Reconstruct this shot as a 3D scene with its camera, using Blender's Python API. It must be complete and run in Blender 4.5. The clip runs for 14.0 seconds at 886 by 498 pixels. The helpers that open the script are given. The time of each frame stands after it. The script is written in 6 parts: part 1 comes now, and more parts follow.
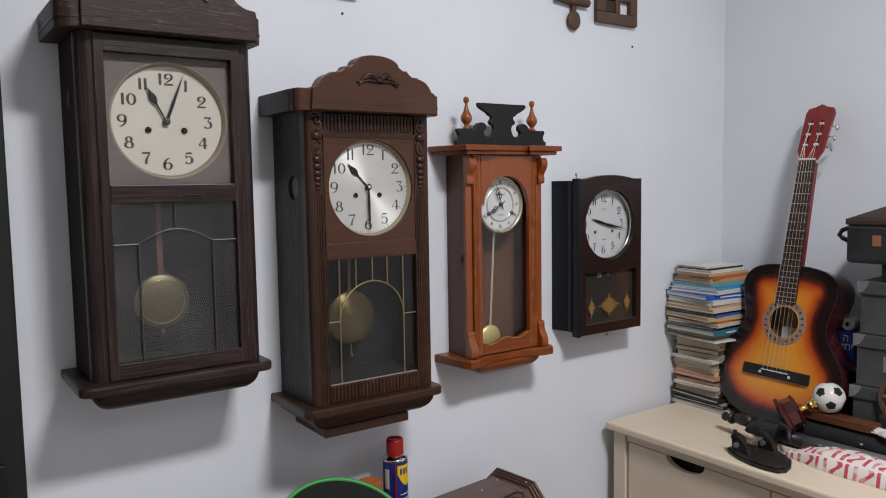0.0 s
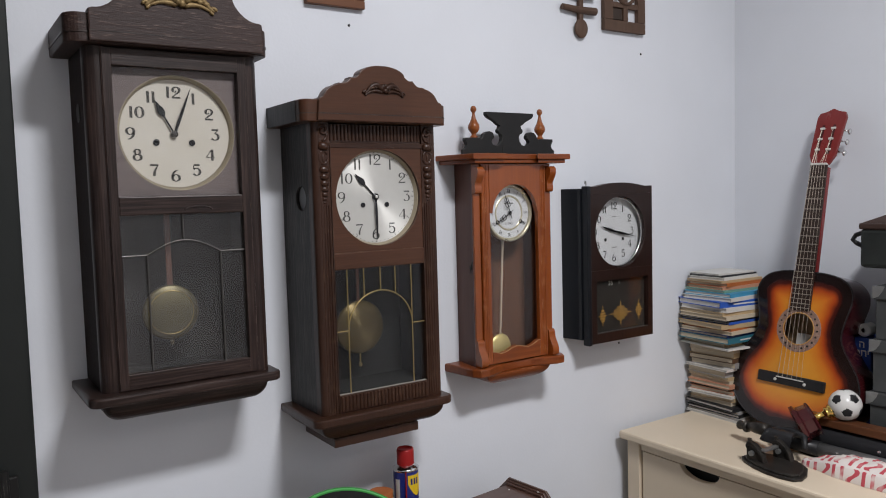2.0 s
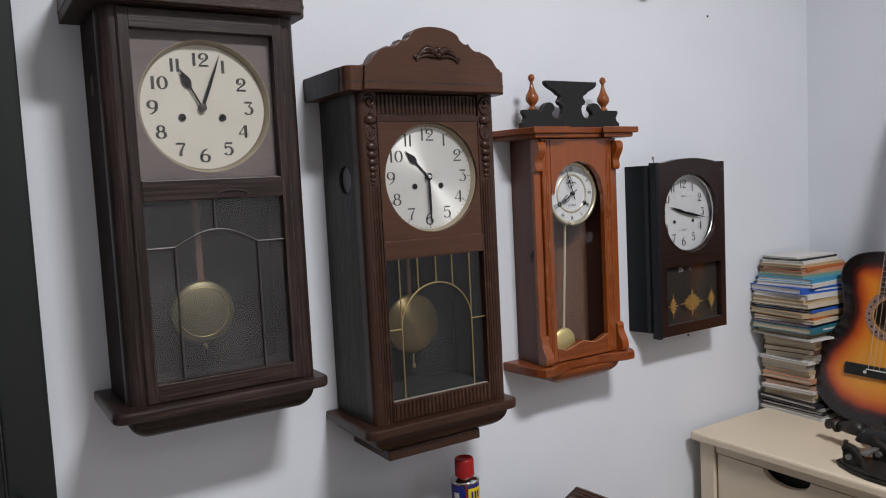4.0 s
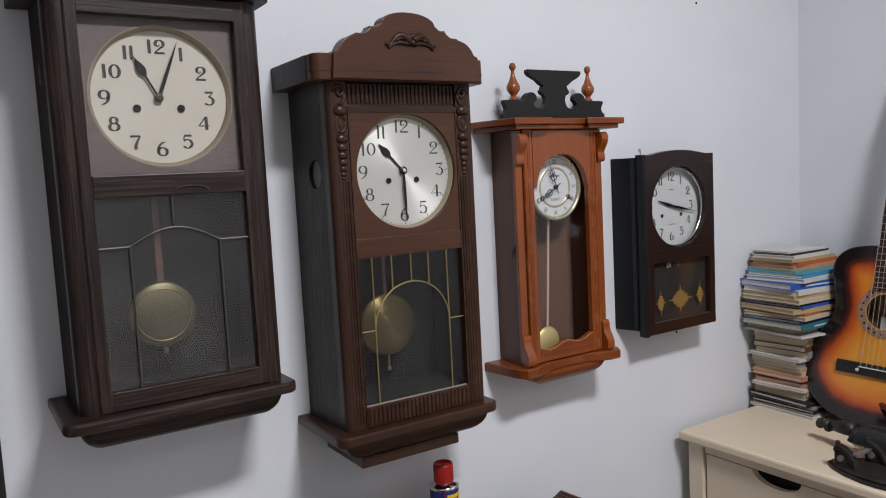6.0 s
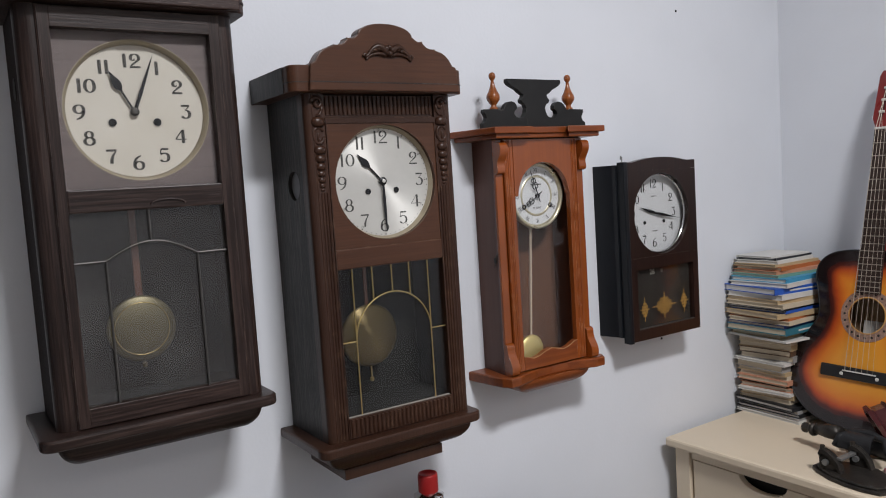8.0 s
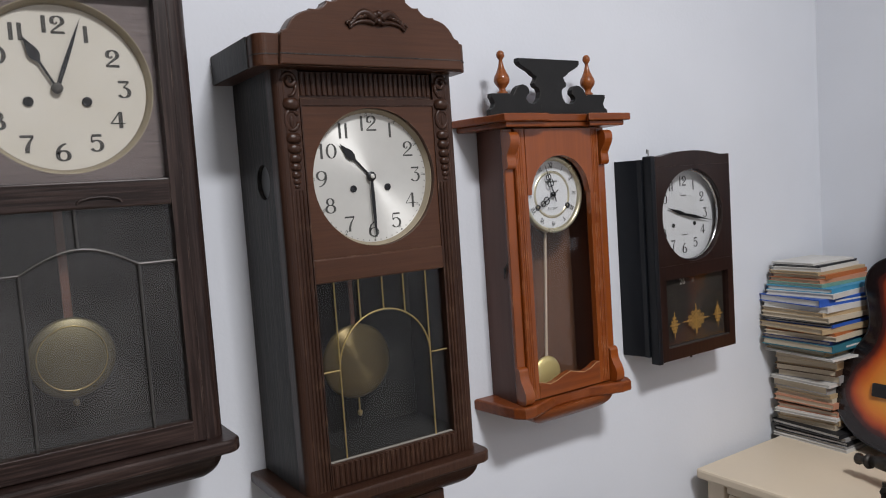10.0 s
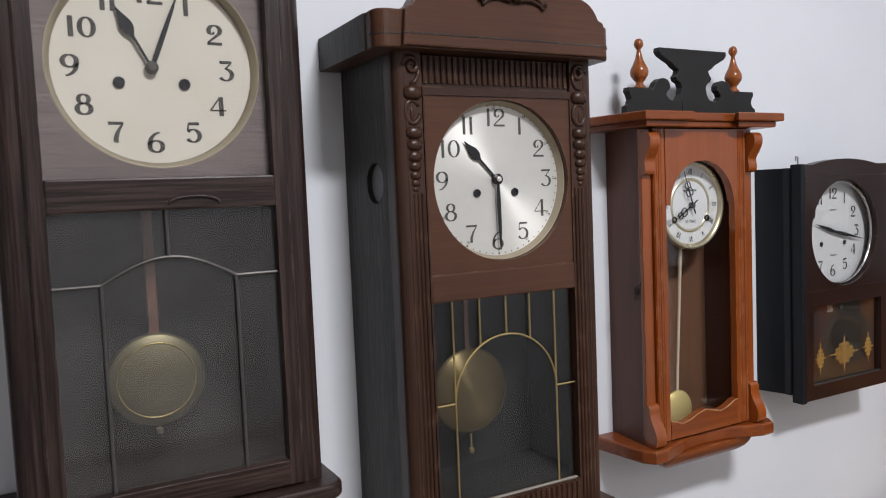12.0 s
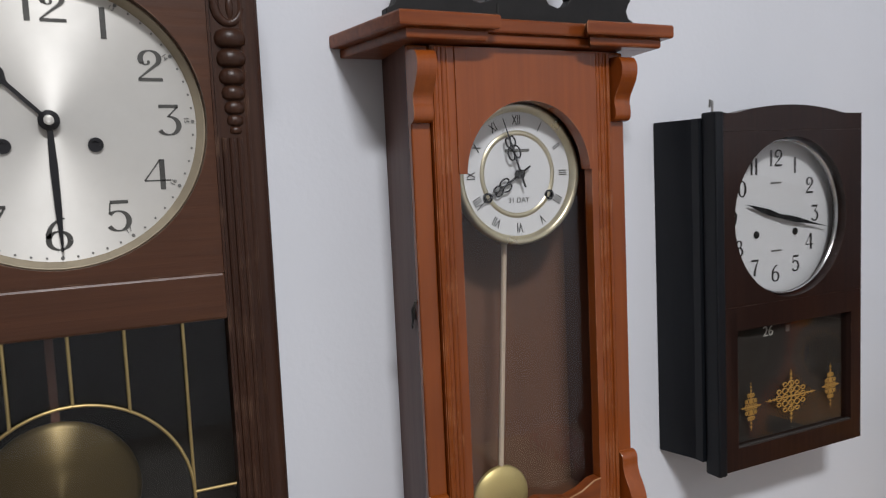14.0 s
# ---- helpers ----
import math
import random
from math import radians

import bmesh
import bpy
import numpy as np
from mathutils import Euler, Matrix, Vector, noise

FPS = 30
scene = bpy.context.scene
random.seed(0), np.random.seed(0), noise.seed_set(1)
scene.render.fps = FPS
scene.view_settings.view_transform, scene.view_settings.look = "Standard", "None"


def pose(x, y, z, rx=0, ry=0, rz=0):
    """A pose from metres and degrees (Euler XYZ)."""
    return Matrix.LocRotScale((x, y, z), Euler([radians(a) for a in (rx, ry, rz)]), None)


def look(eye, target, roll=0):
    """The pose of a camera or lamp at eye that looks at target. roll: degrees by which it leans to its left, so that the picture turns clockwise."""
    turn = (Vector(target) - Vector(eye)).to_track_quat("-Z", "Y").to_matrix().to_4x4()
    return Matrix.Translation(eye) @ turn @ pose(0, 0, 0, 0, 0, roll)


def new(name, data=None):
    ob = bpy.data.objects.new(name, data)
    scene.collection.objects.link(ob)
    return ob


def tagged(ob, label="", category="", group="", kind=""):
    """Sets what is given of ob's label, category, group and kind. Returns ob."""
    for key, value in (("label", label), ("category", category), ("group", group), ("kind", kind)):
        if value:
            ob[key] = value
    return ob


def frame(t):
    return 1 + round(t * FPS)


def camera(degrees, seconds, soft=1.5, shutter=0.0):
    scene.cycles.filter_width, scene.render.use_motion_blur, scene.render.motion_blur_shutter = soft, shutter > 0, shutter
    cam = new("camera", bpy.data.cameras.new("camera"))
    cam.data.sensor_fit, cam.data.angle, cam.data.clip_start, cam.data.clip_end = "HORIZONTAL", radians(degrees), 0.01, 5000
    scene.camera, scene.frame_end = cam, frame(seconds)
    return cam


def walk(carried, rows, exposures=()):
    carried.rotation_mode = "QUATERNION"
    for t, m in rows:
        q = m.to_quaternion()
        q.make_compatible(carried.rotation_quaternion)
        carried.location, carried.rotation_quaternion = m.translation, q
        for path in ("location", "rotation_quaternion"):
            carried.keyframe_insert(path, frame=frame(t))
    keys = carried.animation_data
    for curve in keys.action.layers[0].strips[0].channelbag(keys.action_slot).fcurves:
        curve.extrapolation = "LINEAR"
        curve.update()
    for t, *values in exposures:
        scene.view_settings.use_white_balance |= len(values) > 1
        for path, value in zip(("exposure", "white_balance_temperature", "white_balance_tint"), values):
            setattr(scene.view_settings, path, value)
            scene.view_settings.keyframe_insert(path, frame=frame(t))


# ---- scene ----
cam = camera(60.1, 14.0, soft=1.05, shutter=0.3)
PATH = [
    (0, (0.054, -0.075, 1.585), (1.201, 1.554, 1.41), -0.9),
    (0.5, (0.062, -0.082, 1.577), (1.207, 1.551, 1.415), -0.7),
    (1, (0.062, -0.089, 1.578), (1.203, 1.547, 1.43), -0.7),
    (1.5, (0.062, -0.09, 1.583), (1.193, 1.553, 1.433), -1.0),
    (2, (0.069, -0.088, 1.578), (1.181, 1.568, 1.435), -1.6),
    (2.5, (0.083, -0.091, 1.572), (1.18, 1.575, 1.428), -1.9),
    (3, (0.081, -0.058, 1.564), (1.152, 1.623, 1.411), -2.3),
    (3.2, (0.076, -0.014, 1.559), (1.141, 1.672, 1.408), -2.5),
    (5.3, (0.17, 0.15, 1.562), (1.246, 1.824, 1.368), -3.2),
    (5.5, (0.166, 0.151, 1.556), (1.243, 1.826, 1.371), -3.2),
    (6, (0.166, 0.147, 1.563), (1.246, 1.819, 1.374), -3.0),
    (6.5, (0.171, 0.146, 1.563), (1.258, 1.814, 1.377), -2.9),
    (7, (0.178, 0.14, 1.564), (1.271, 1.805, 1.383), -3.0),
    (7.5, (0.177, 0.136, 1.569), (1.274, 1.799, 1.393), -3.3),
    (8, (0.184, 0.134, 1.564), (1.282, 1.798, 1.396), -3.7),
    (8.5, (0.2, 0.141, 1.562), (1.293, 1.808, 1.398), -3.9),
    (8.7, (0.208, 0.154, 1.559), (1.293, 1.826, 1.4), -4.1),
    (10.8, (0.342, 0.425, 1.551), (1.454, 2.08, 1.393), -3.6),
    (11, (0.332, 0.443, 1.552), (1.439, 2.101, 1.393), -3.3),
    (11.5, (0.296, 0.484, 1.567), (1.293, 2.211, 1.417), -2.6),
    (12, (0.319, 0.5, 1.558), (1.276, 2.25, 1.421), -2.4),
    (12.5, (0.398, 0.516, 1.55), (1.373, 2.258, 1.418), -2.3),
    (12.8, (0.518, 0.538, 1.55), (1.522, 2.262, 1.413), -2.1),
    (13, (0.627, 0.572, 1.541), (1.633, 2.295, 1.408), -2.1),
    (13.2, (0.719, 0.609, 1.539), (1.712, 2.34, 1.406), -2.1),
    (13.5, (0.784, 0.656, 1.54), (1.742, 2.405, 1.379), -2.3),
    (14, (0.846, 0.726, 1.525), (1.72, 2.516, 1.346), -2.6),
]
walk(cam, [(t, look(eye, target, roll)) for t, eye, target, roll in PATH],
     [(0.0, 0.0), (8.5, 0.03), (11.0, 0.11), (11.5, 0.26), (12.5, 0.26), (13.0, 0.08), (14.0, -0.07)])

# ---- light ----
WALL_Y, WALL_X = 1.45, 2.25
world = bpy.data.worlds.new("world")
world.use_nodes = True
world.node_tree.nodes["Background"].inputs[0].default_value = (0.5, 0.55, 0.62, 1)
world.node_tree.nodes["Background"].inputs[1].default_value = 0.0
scene.world = world


def area_lamp(name, eye, target, sx, sy, watts, colour):
    data = bpy.data.lights.new(name, "AREA")
    data.shape, data.size, data.size_y, data.energy, data.color = "RECTANGLE", sx, sy, watts, colour
    ob = new(name, data)
    ob.matrix_world = look(eye, target)
    return ob


# main lamp overhead, out of view, placed from the clocks' wall shadows
area_lamp("unseen_lamp", (0.90, -0.37, 2.96), (0.90, -0.369, 0.0), 0.46, 0.26, 60, (0.955, 0.955, 0.99))
# added fill with no known source, lifts the shadows and dark corners
area_lamp("unseen_lamp", (0.4, -2.2, 2.96), (0.4, -2.199, 0.0), 1.2, 0.3, 12, (1.0, 0.93, 0.88))


# ---- materials ----
def mat(name, base, rough=0.5, metal=0.0, second=None, scale=(8, 8, 8), amount=0.5, bump=0.0, fine=60.0,
        spread=(0.35, 0.7), coat=0.0, detail=6.0, rough_var=0.1, blot=0.15, spec=0.28, wear=None):
    """Principled paint or wood: two colours mixed by stretched noise, blotches at a larger scale, fine bump."""
    m = bpy.data.materials.new(name)
    m.use_nodes = True
    nt = m.node_tree
    n, l = nt.nodes, nt.links
    b = n["Principled BSDF"]
    b.inputs["Metallic"].default_value = metal
    b.inputs["Coat Weight"].default_value = coat
    b.inputs["Coat Roughness"].default_value = 0.12
    b.inputs["Specular IOR Level"].default_value = spec
    tc = n.new("ShaderNodeTexCoord")
    mp = n.new("ShaderNodeMapping")
    mp.inputs["Scale"].default_value = scale
    l.new(tc.outputs["Object"], mp.inputs["Vector"])
    nz = n.new("ShaderNodeTexNoise")
    nz.inputs["Scale"].default_value = 1.0
    nz.inputs["Detail"].default_value = detail
    nz.inputs["Roughness"].default_value = 0.65
    l.new(mp.outputs["Vector"], nz.inputs["Vector"])
    ramp = n.new("ShaderNodeMapRange")
    ramp.inputs["From Min"].default_value, ramp.inputs["From Max"].default_value = spread
    ramp.inputs["To Max"].default_value = amount
    l.new(nz.outputs["Fac"], ramp.inputs["Value"])
    mix = n.new("ShaderNodeMix")
    mix.data_type = "RGBA"
    mix.inputs["A"].default_value = (*base, 1)
    mix.inputs["B"].default_value = (*(second or [c * 0.6 for c in base]), 1)
    l.new(ramp.outputs["Result"], mix.inputs["Factor"])
    big = n.new("ShaderNodeTexNoise")
    big.inputs["Scale"].default_value = 4.0
    big.inputs["Detail"].default_value = 3.0
    l.new(tc.outputs["Object"], big.inputs["Vector"])
    br = n.new("ShaderNodeMapRange")
    br.inputs["From Min"].default_value, br.inputs["From Max"].default_value = 0.3, 0.7
    br.inputs["To Min"].default_value, br.inputs["To Max"].default_value = 1 - blot, 1 + blot
    l.new(big.outputs["Fac"], br.inputs["Value"])
    hsv = n.new("ShaderNodeHueSaturation")
    l.new(mix.outputs["Result"], hsv.inputs["Color"])
    l.new(br.outputs["Result"], hsv.inputs["Value"])
    colour = hsv.outputs["Color"]
    if wear:
        # rubbed arrises: where the rounded normal leaves the flat one, broken up by noise
        bv = n.new("ShaderNodeBevel")
        bv.samples = 4
        bv.inputs["Radius"].default_value = 0.0016
        ge = n.new("ShaderNodeNewGeometry")
        dt = n.new("ShaderNodeVectorMath")
        dt.operation = "DOT_PRODUCT"
        l.new(bv.outputs[0], dt.inputs[0])
        l.new(ge.outputs["Normal"], dt.inputs[1])
        em = n.new("ShaderNodeMapRange")
        em.inputs["From Min"].default_value, em.inputs["From Max"].default_value = 0.985, 0.86
        l.new(dt.outputs["Value"], em.inputs["Value"])
        wn = n.new("ShaderNodeTexNoise")
        wn.inputs["Scale"].default_value, wn.inputs["Detail"].default_value = 38.0, 5.0
        l.new(tc.outputs["Object"], wn.inputs["Vector"])
        wm = n.new("ShaderNodeMapRange")
        wm.inputs["From Min"].default_value, wm.inputs["From Max"].default_value = 0.50, 0.66
        l.new(wn.outputs["Fac"], wm.inputs["Value"])
        mu = n.new("ShaderNodeMath")
        mu.operation = "MULTIPLY"
        l.new(em.outputs[0], mu.inputs[0])
        l.new(wm.outputs[0], mu.inputs[1])
        wx = n.new("ShaderNodeMix")
        wx.data_type = "RGBA"
        wx.inputs["B"].default_value = (*wear, 1)
        l.new(mu.outputs[0], wx.inputs["Factor"])
        l.new(colour, wx.inputs["A"])
        colour = wx.outputs["Result"]
    l.new(colour, b.inputs["Base Color"])
    rr = n.new("ShaderNodeMapRange")
    rr.inputs["To Min"].default_value, rr.inputs["To Max"].default_value = max(rough - rough_var, 0.02), min(rough + rough_var, 1)
    l.new(nz.outputs["Fac"], rr.inputs["Value"])
    l.new(rr.outputs["Result"], b.inputs["Roughness"])
    if bump:
        bp = n.new("ShaderNodeBump")
        bp.inputs["Strength"].default_value = bump
        bp.inputs["Distance"].default_value = 0.001
        fz = n.new("ShaderNodeTexNoise")
        fz.inputs["Scale"].default_value = fine
        fz.inputs["Detail"].default_value = 4.0
        if max(scale) > 2.5 * min(scale):
            l.new(nz.outputs["Fac"], bp.inputs["Height"])
        else:
            l.new(tc.outputs["Object"], fz.inputs["Vector"])
            l.new(fz.outputs["Fac"], bp.inputs["Height"])
        l.new(bp.outputs["Normal"], b.inputs["Normal"])
    return m


WHITE = mat("wall_paint", (0.715, 0.735, 0.775), 0.65, second=(0.68, 0.70, 0.74), scale=(1.5, 1.5, 1.5), bump=0.25, fine=140, blot=0.02, spec=0.3)
CEIL = mat("ceiling_paint", (0.8, 0.8, 0.79), 0.8, blot=0.02, amount=0.1)
FLOOR = mat("floor_tile", (0.36, 0.31, 0.26), 0.4, second=(0.28, 0.24, 0.20), scale=(6, 6, 6))
FLECK = mat("oak_flecked", (0.03, 0.015, 0.012), 0.5, second=(0.19, 0.13, 0.107), scale=(34, 240, 330), amount=0.85, bump=0.6, spread=(0.57, 0.72), blot=0.2, wear=(0.16, 0.11, 0.09))
DARK = mat("dark_stained_oak", (0.0145, 0.0072, 0.0056), 0.38, second=(0.078, 0.048, 0.039), scale=(300, 300, 9), amount=0.7, bump=0.35, blot=0.25, spec=0.32, spread=(0.45, 0.75), wear=(0.14, 0.095, 0.075))
DARK_H = mat("dark_stained_oak_rail", (0.0145, 0.0072, 0.0056), 0.38, second=(0.078, 0.048, 0.039), scale=(9, 300, 300), amount=0.7, bump=0.35, blot=0.25, spec=0.32, spread=(0.45, 0.75), wear=(0.14, 0.095, 0.075))
MASK = mat("dusty_dial_mask", (0.122, 0.096, 0.092), 0.55, second=(0.26, 0.215, 0.205), scale=(14, 300, 420), amount=0.7, bump=0.3, blot=0.15)
WALNUT = mat("walnut_front", (0.076, 0.031, 0.016), 0.34, second=(0.040, 0.0155, 0.0082), scale=(9, 240, 240), amount=0.6, bump=0.3, blot=0.2, wear=(0.20, 0.12, 0.075))
WALNUT_V = mat("walnut_stile", (0.043, 0.0185, 0.0105), 0.32, second=(0.020, 0.0080, 0.0048), scale=(240, 240, 6), amount=0.65, bump=0.4, blot=0.2, wear=(0.17, 0.10, 0.065))
BLACKWOOD = mat("blackened_side", (0.013, 0.012, 0.0115), 0.46, second=(0.095, 0.084, 0.076), scale=(330, 260, 16), amount=0.85, bump=0.8, spread=(0.46, 0.70), blot=0.25, wear=(0.10, 0.09, 0.085))
CHERRY = mat("cherry_front", (0.245, 0.057, 0.0085), 0.24, second=(0.125, 0.027, 0.005), scale=(110, 110, 4), amount=0.4, bump=0.15, blot=0.25, coat=0.45, wear=(0.45, 0.20, 0.09))
CHERRY_H = mat("cherry_rail", (0.21, 0.050, 0.009), 0.36, second=(0.088, 0.0165, 0.0034), scale=(6, 120, 120), amount=0.7, bump=0.12, blot=0.2, coat=0.2, wear=(0.48, 0.26, 0.14))
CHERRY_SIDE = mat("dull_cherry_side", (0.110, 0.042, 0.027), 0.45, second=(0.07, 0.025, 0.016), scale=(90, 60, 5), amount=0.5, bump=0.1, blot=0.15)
FINIAL = mat("turned_finial", (0.28, 0.080, 0.016), 0.3, second=(0.12, 0.03, 0.008), scale=(30, 30, 160), amount=0.7, coat=0.4)
BLACK = mat("black_lacquer", (0.0085, 0.0082, 0.008), 0.5, second=(0.017, 0.0165, 0.016), scale=(30, 30, 30), amount=0.6, bump=0.2, fine=200, wear=(0.22, 0.20, 0.17))
EBONY = mat("black_blue_side", (0.0055, 0.0068, 0.0092), 0.42, second=(0.012, 0.0135, 0.016), scale=(80, 60, 6), amount=0.5, blot=0.2)
VENEER = mat("dark_veneer", (0.0125, 0.0052, 0.004), 0.36, second=(0.034, 0.0145, 0.0095), scale=(150, 150, 5), amount=0.7, blot=0.2, coat=0.2, wear=(0.10, 0.06, 0.045))
CREAM_DIAL = mat("cream_dial", (0.64, 0.605, 0.535), 0.55, second=(0.57, 0.525, 0.44), scale=(14, 14, 14), amount=0.6, blot=0.05)
WHITE_DIAL = mat("white_dial", (0.70, 0.71, 0.72), 0.4, second=(0.66, 0.67, 0.68), blot=0.03, amount=0.3)
# the front's oak with less gloss, shade of the clock's side put into its colour
SIDE = mat("shaded_oak_side", (0.0095, 0.0046, 0.0037), 0.62, second=(0.03, 0.017, 0.0135), scale=(300, 300, 9), amount=0.6, bump=0.35, blot=0.25, spec=0.08, spread=(0.45, 0.75))
INK = mat("printed_ink", (0.025, 0.024, 0.022), 0.6, amount=0.2)
GREY_INK = mat("grey_ink", (0.16, 0.16, 0.15), 0.6, amount=0.2)
STEEL_BLACK = mat("blued_steel", (0.022, 0.022, 0.024), 0.35, metal=0.3, amount=0.2)
BRASS = mat("aged_brass", (0.60, 0.46, 0.20), 0.35, metal=0.9, second=(0.42, 0.31, 0.14), scale=(30, 30, 30), amount=0.7)
DULL_BRASS = mat("dull_brass_bob", (0.23, 0.195, 0.115), 0.45, metal=0.7, second=(0.17, 0.145, 0.095), scale=(24, 24, 24), amount=0.8)


def spun_metal(name, colour, rough, aniso, metal=0.65):
    """Metal spun about its middle: the gloss fans out from the centre."""
    m = mat(name, colour, rough, metal=metal, second=[c * 0.92 for c in colour], scale=(30, 30, 30), amount=0.5, blot=0.04)
    n, l = m.node_tree.nodes, m.node_tree.links
    tg = n.new("ShaderNodeTangent")
    tg.direction_type, tg.axis = "RADIAL", "Y"
    b = n["Principled BSDF"]
    b.inputs["Anisotropic"].default_value = aniso
    b.inputs["Anisotropic Rotation"].default_value = 0.25
    l.new(tg.outputs[0], b.inputs["Tangent"])
    return m


SILVER = spun_metal("spun_silver_dial", (0.64, 0.63, 0.59), 0.52, 0.8, 0.48)
PALE_BRASS = mat("pale_brass_bob", (0.74, 0.60, 0.26), 0.42, metal=0.5, second=(0.62, 0.50, 0.22), scale=(20, 20, 20), amount=0.4)
BEZEL_TAN = mat("tan_bezel", (0.36, 0.31, 0.22), 0.5, metal=0.3, second=(0.24, 0.20, 0.15), amount=0.5, scale=(20, 20, 20))
PALE_BEZEL = mat("pale_polished_brass", (0.70, 0.64, 0.46), 0.3, metal=0.75, second=(0.56, 0.50, 0.35), scale=(30, 30, 30), amount=0.6)
LEAD = mat("lead_came", (0.090, 0.085, 0.080), 0.42, metal=0.45, second=(0.05, 0.047, 0.044), amount=0.6)
# grey raised to stand in for the haze of reflections on the panes
INSIDE = mat("hazed_interior", (0.0155, 0.0157, 0.0146), 0.8, second=(0.029, 0.028, 0.0258), scale=(10, 10, 10), blot=0.2)
INSIDE_BROWN = mat("brown_interior", (0.15, 0.072, 0.040), 0.6, second=(0.10, 0.05, 0.03), scale=(60, 60, 6), amount=0.6)
ROD_WOOD = mat("pendulum_rod", (0.20, 0.10, 0.075), 0.5, second=(0.14, 0.07, 0.05), scale=(60, 60, 6))
ROD_PALE = mat("pale_rod", (0.62, 0.50, 0.38), 0.45, second=(0.5, 0.4, 0.3), scale=(60, 60, 6), amount=0.4)
GILT = mat("gilt_print", (0.50, 0.29, 0.075), 0.5, metal=0.3, second=(0.36, 0.19, 0.04), scale=(90, 90, 90))
GOLD_CARVE = mat("bronze_carving", (0.30, 0.21, 0.095), 0.5, metal=0.4, second=(0.13, 0.085, 0.04), scale=(60, 60, 60), amount=0.8, bump=0.3, fine=200)
CREAM = mat("cream_dresser_paint", (0.69, 0.585, 0.445), 0.42, second=(0.63, 0.53, 0.395), scale=(4, 4, 4), amount=0.5, bump=0.06, fine=180, blot=0.05)
DOOR_GREEN = mat("dark_metal_door", (0.012, 0.0142, 0.0135), 0.5, second=(0.021, 0.023, 0.021), scale=(8, 8, 2), blot=0.15, bump=0.1, fine=120)
SPOON = mat("old_brown_wood", (0.105, 0.062, 0.042), 0.6, second=(0.06, 0.034, 0.022), scale=(50, 50, 10), bump=0.2)


def glass_mat(name, tint, rough=0.02, gloss=0.019, dust=0.0):
    m = bpy.data.materials.new(name)
    m.use_nodes = True
    n, l = m.node_tree.nodes, m.node_tree.links
    n.remove(n["Principled BSDF"])
    tr = n.new("ShaderNodeBsdfTransparent")
    tr.inputs[0].default_value = (*tint, 1)
    gl = n.new("ShaderNodeBsdfGlossy")
    gl.inputs["Roughness"].default_value = rough
    lw = n.new("ShaderNodeLayerWeight")
    pw = n.new("ShaderNodeMath")
    pw.operation = "POWER"
    pw.inputs[1].default_value = 4.0
    l.new(lw.outputs["Facing"], pw.inputs[0])
    sc = n.new("ShaderNodeMath")
    sc.operation = "MULTIPLY_ADD"
    sc.inputs[1].default_value, sc.inputs[2].default_value = 0.9, gloss
    l.new(pw.outputs[0], sc.inputs[0])
    mx = n.new("ShaderNodeMixShader")
    l.new(sc.outputs[0], mx.inputs[0])
    l.new(tr.outputs[0], mx.inputs[1])
    l.new(gl.outputs[0], mx.inputs[2])
    if not dust:
        l.new(mx.outputs[0], n["Material Output"].inputs[0])
        return m
    # diffuse film: dust on the glass plus a painted haze of room reflections
    df = n.new("ShaderNodeBsdfDiffuse")
    df.inputs[0].default_value = (0.56, 0.50, 0.48, 1)
    tc = n.new("ShaderNodeTexCoord")
    nz = n.new("ShaderNodeTexNoise")
    nz.inputs["Scale"].default_value, nz.inputs["Detail"].default_value = 11.0, 5.0
    l.new(tc.outputs["Object"], nz.inputs["Vector"])
    mr = n.new("ShaderNodeMapRange")
    mr.inputs["From Min"].default_value, mr.inputs["From Max"].default_value = 0.3, 0.75
    mr.inputs["To Min"].default_value, mr.inputs["To Max"].default_value = 0.55 * dust, 1.6 * dust
    l.new(nz.outputs["Fac"], mr.inputs["Value"])
    m2 = n.new("ShaderNodeMixShader")
    l.new(mr.outputs[0], m2.inputs[0])
    l.new(mx.outputs[0], m2.inputs[1])
    l.new(df.outputs[0], m2.inputs[2])
    l.new(m2.outputs[0], n["Material Output"].inputs[0])
    return m


GLASS = glass_mat("window_glass", (0.95, 0.95, 0.945), 0.02, 0.026)
GLASS_DUSTY = glass_mat("dusty_glass", (0.86, 0.87, 0.86), 0.05, 0.045, 0.022)


# ---- mesh helpers ----
FRAME_OF = {}


def thing(name, m, label, category, group="", kind="", world_coords=True):
    """An Empty at a thing's base. With world_coords its parts are drawn in the room's coordinates."""
    ob = new(name)
    ob.empty_display_size = 0.05
    ob.matrix_world = m
    FRAME_OF[ob.name] = m.inverted() if world_coords else Matrix()
    return tagged(ob, label, category, group, kind)


def part(name, bm, material, parent=None, label="", smooth=False, kind=""):
    me = bpy.data.meshes.new(name)
    bmesh.ops.recalc_face_normals(bm, faces=bm.faces[:])
    if parent:
        bm.transform(FRAME_OF[parent.name])
    bm.to_mesh(me)
    bm.free()
    me.materials.append(material)
    if smooth:
        for p in me.polygons:
            p.use_smooth = True
    ob = new(name, me)
    if parent:
        ob.parent = parent
        FRAME_OF[ob.name] = FRAME_OF[parent.name]
    return tagged(ob, label, kind=kind)


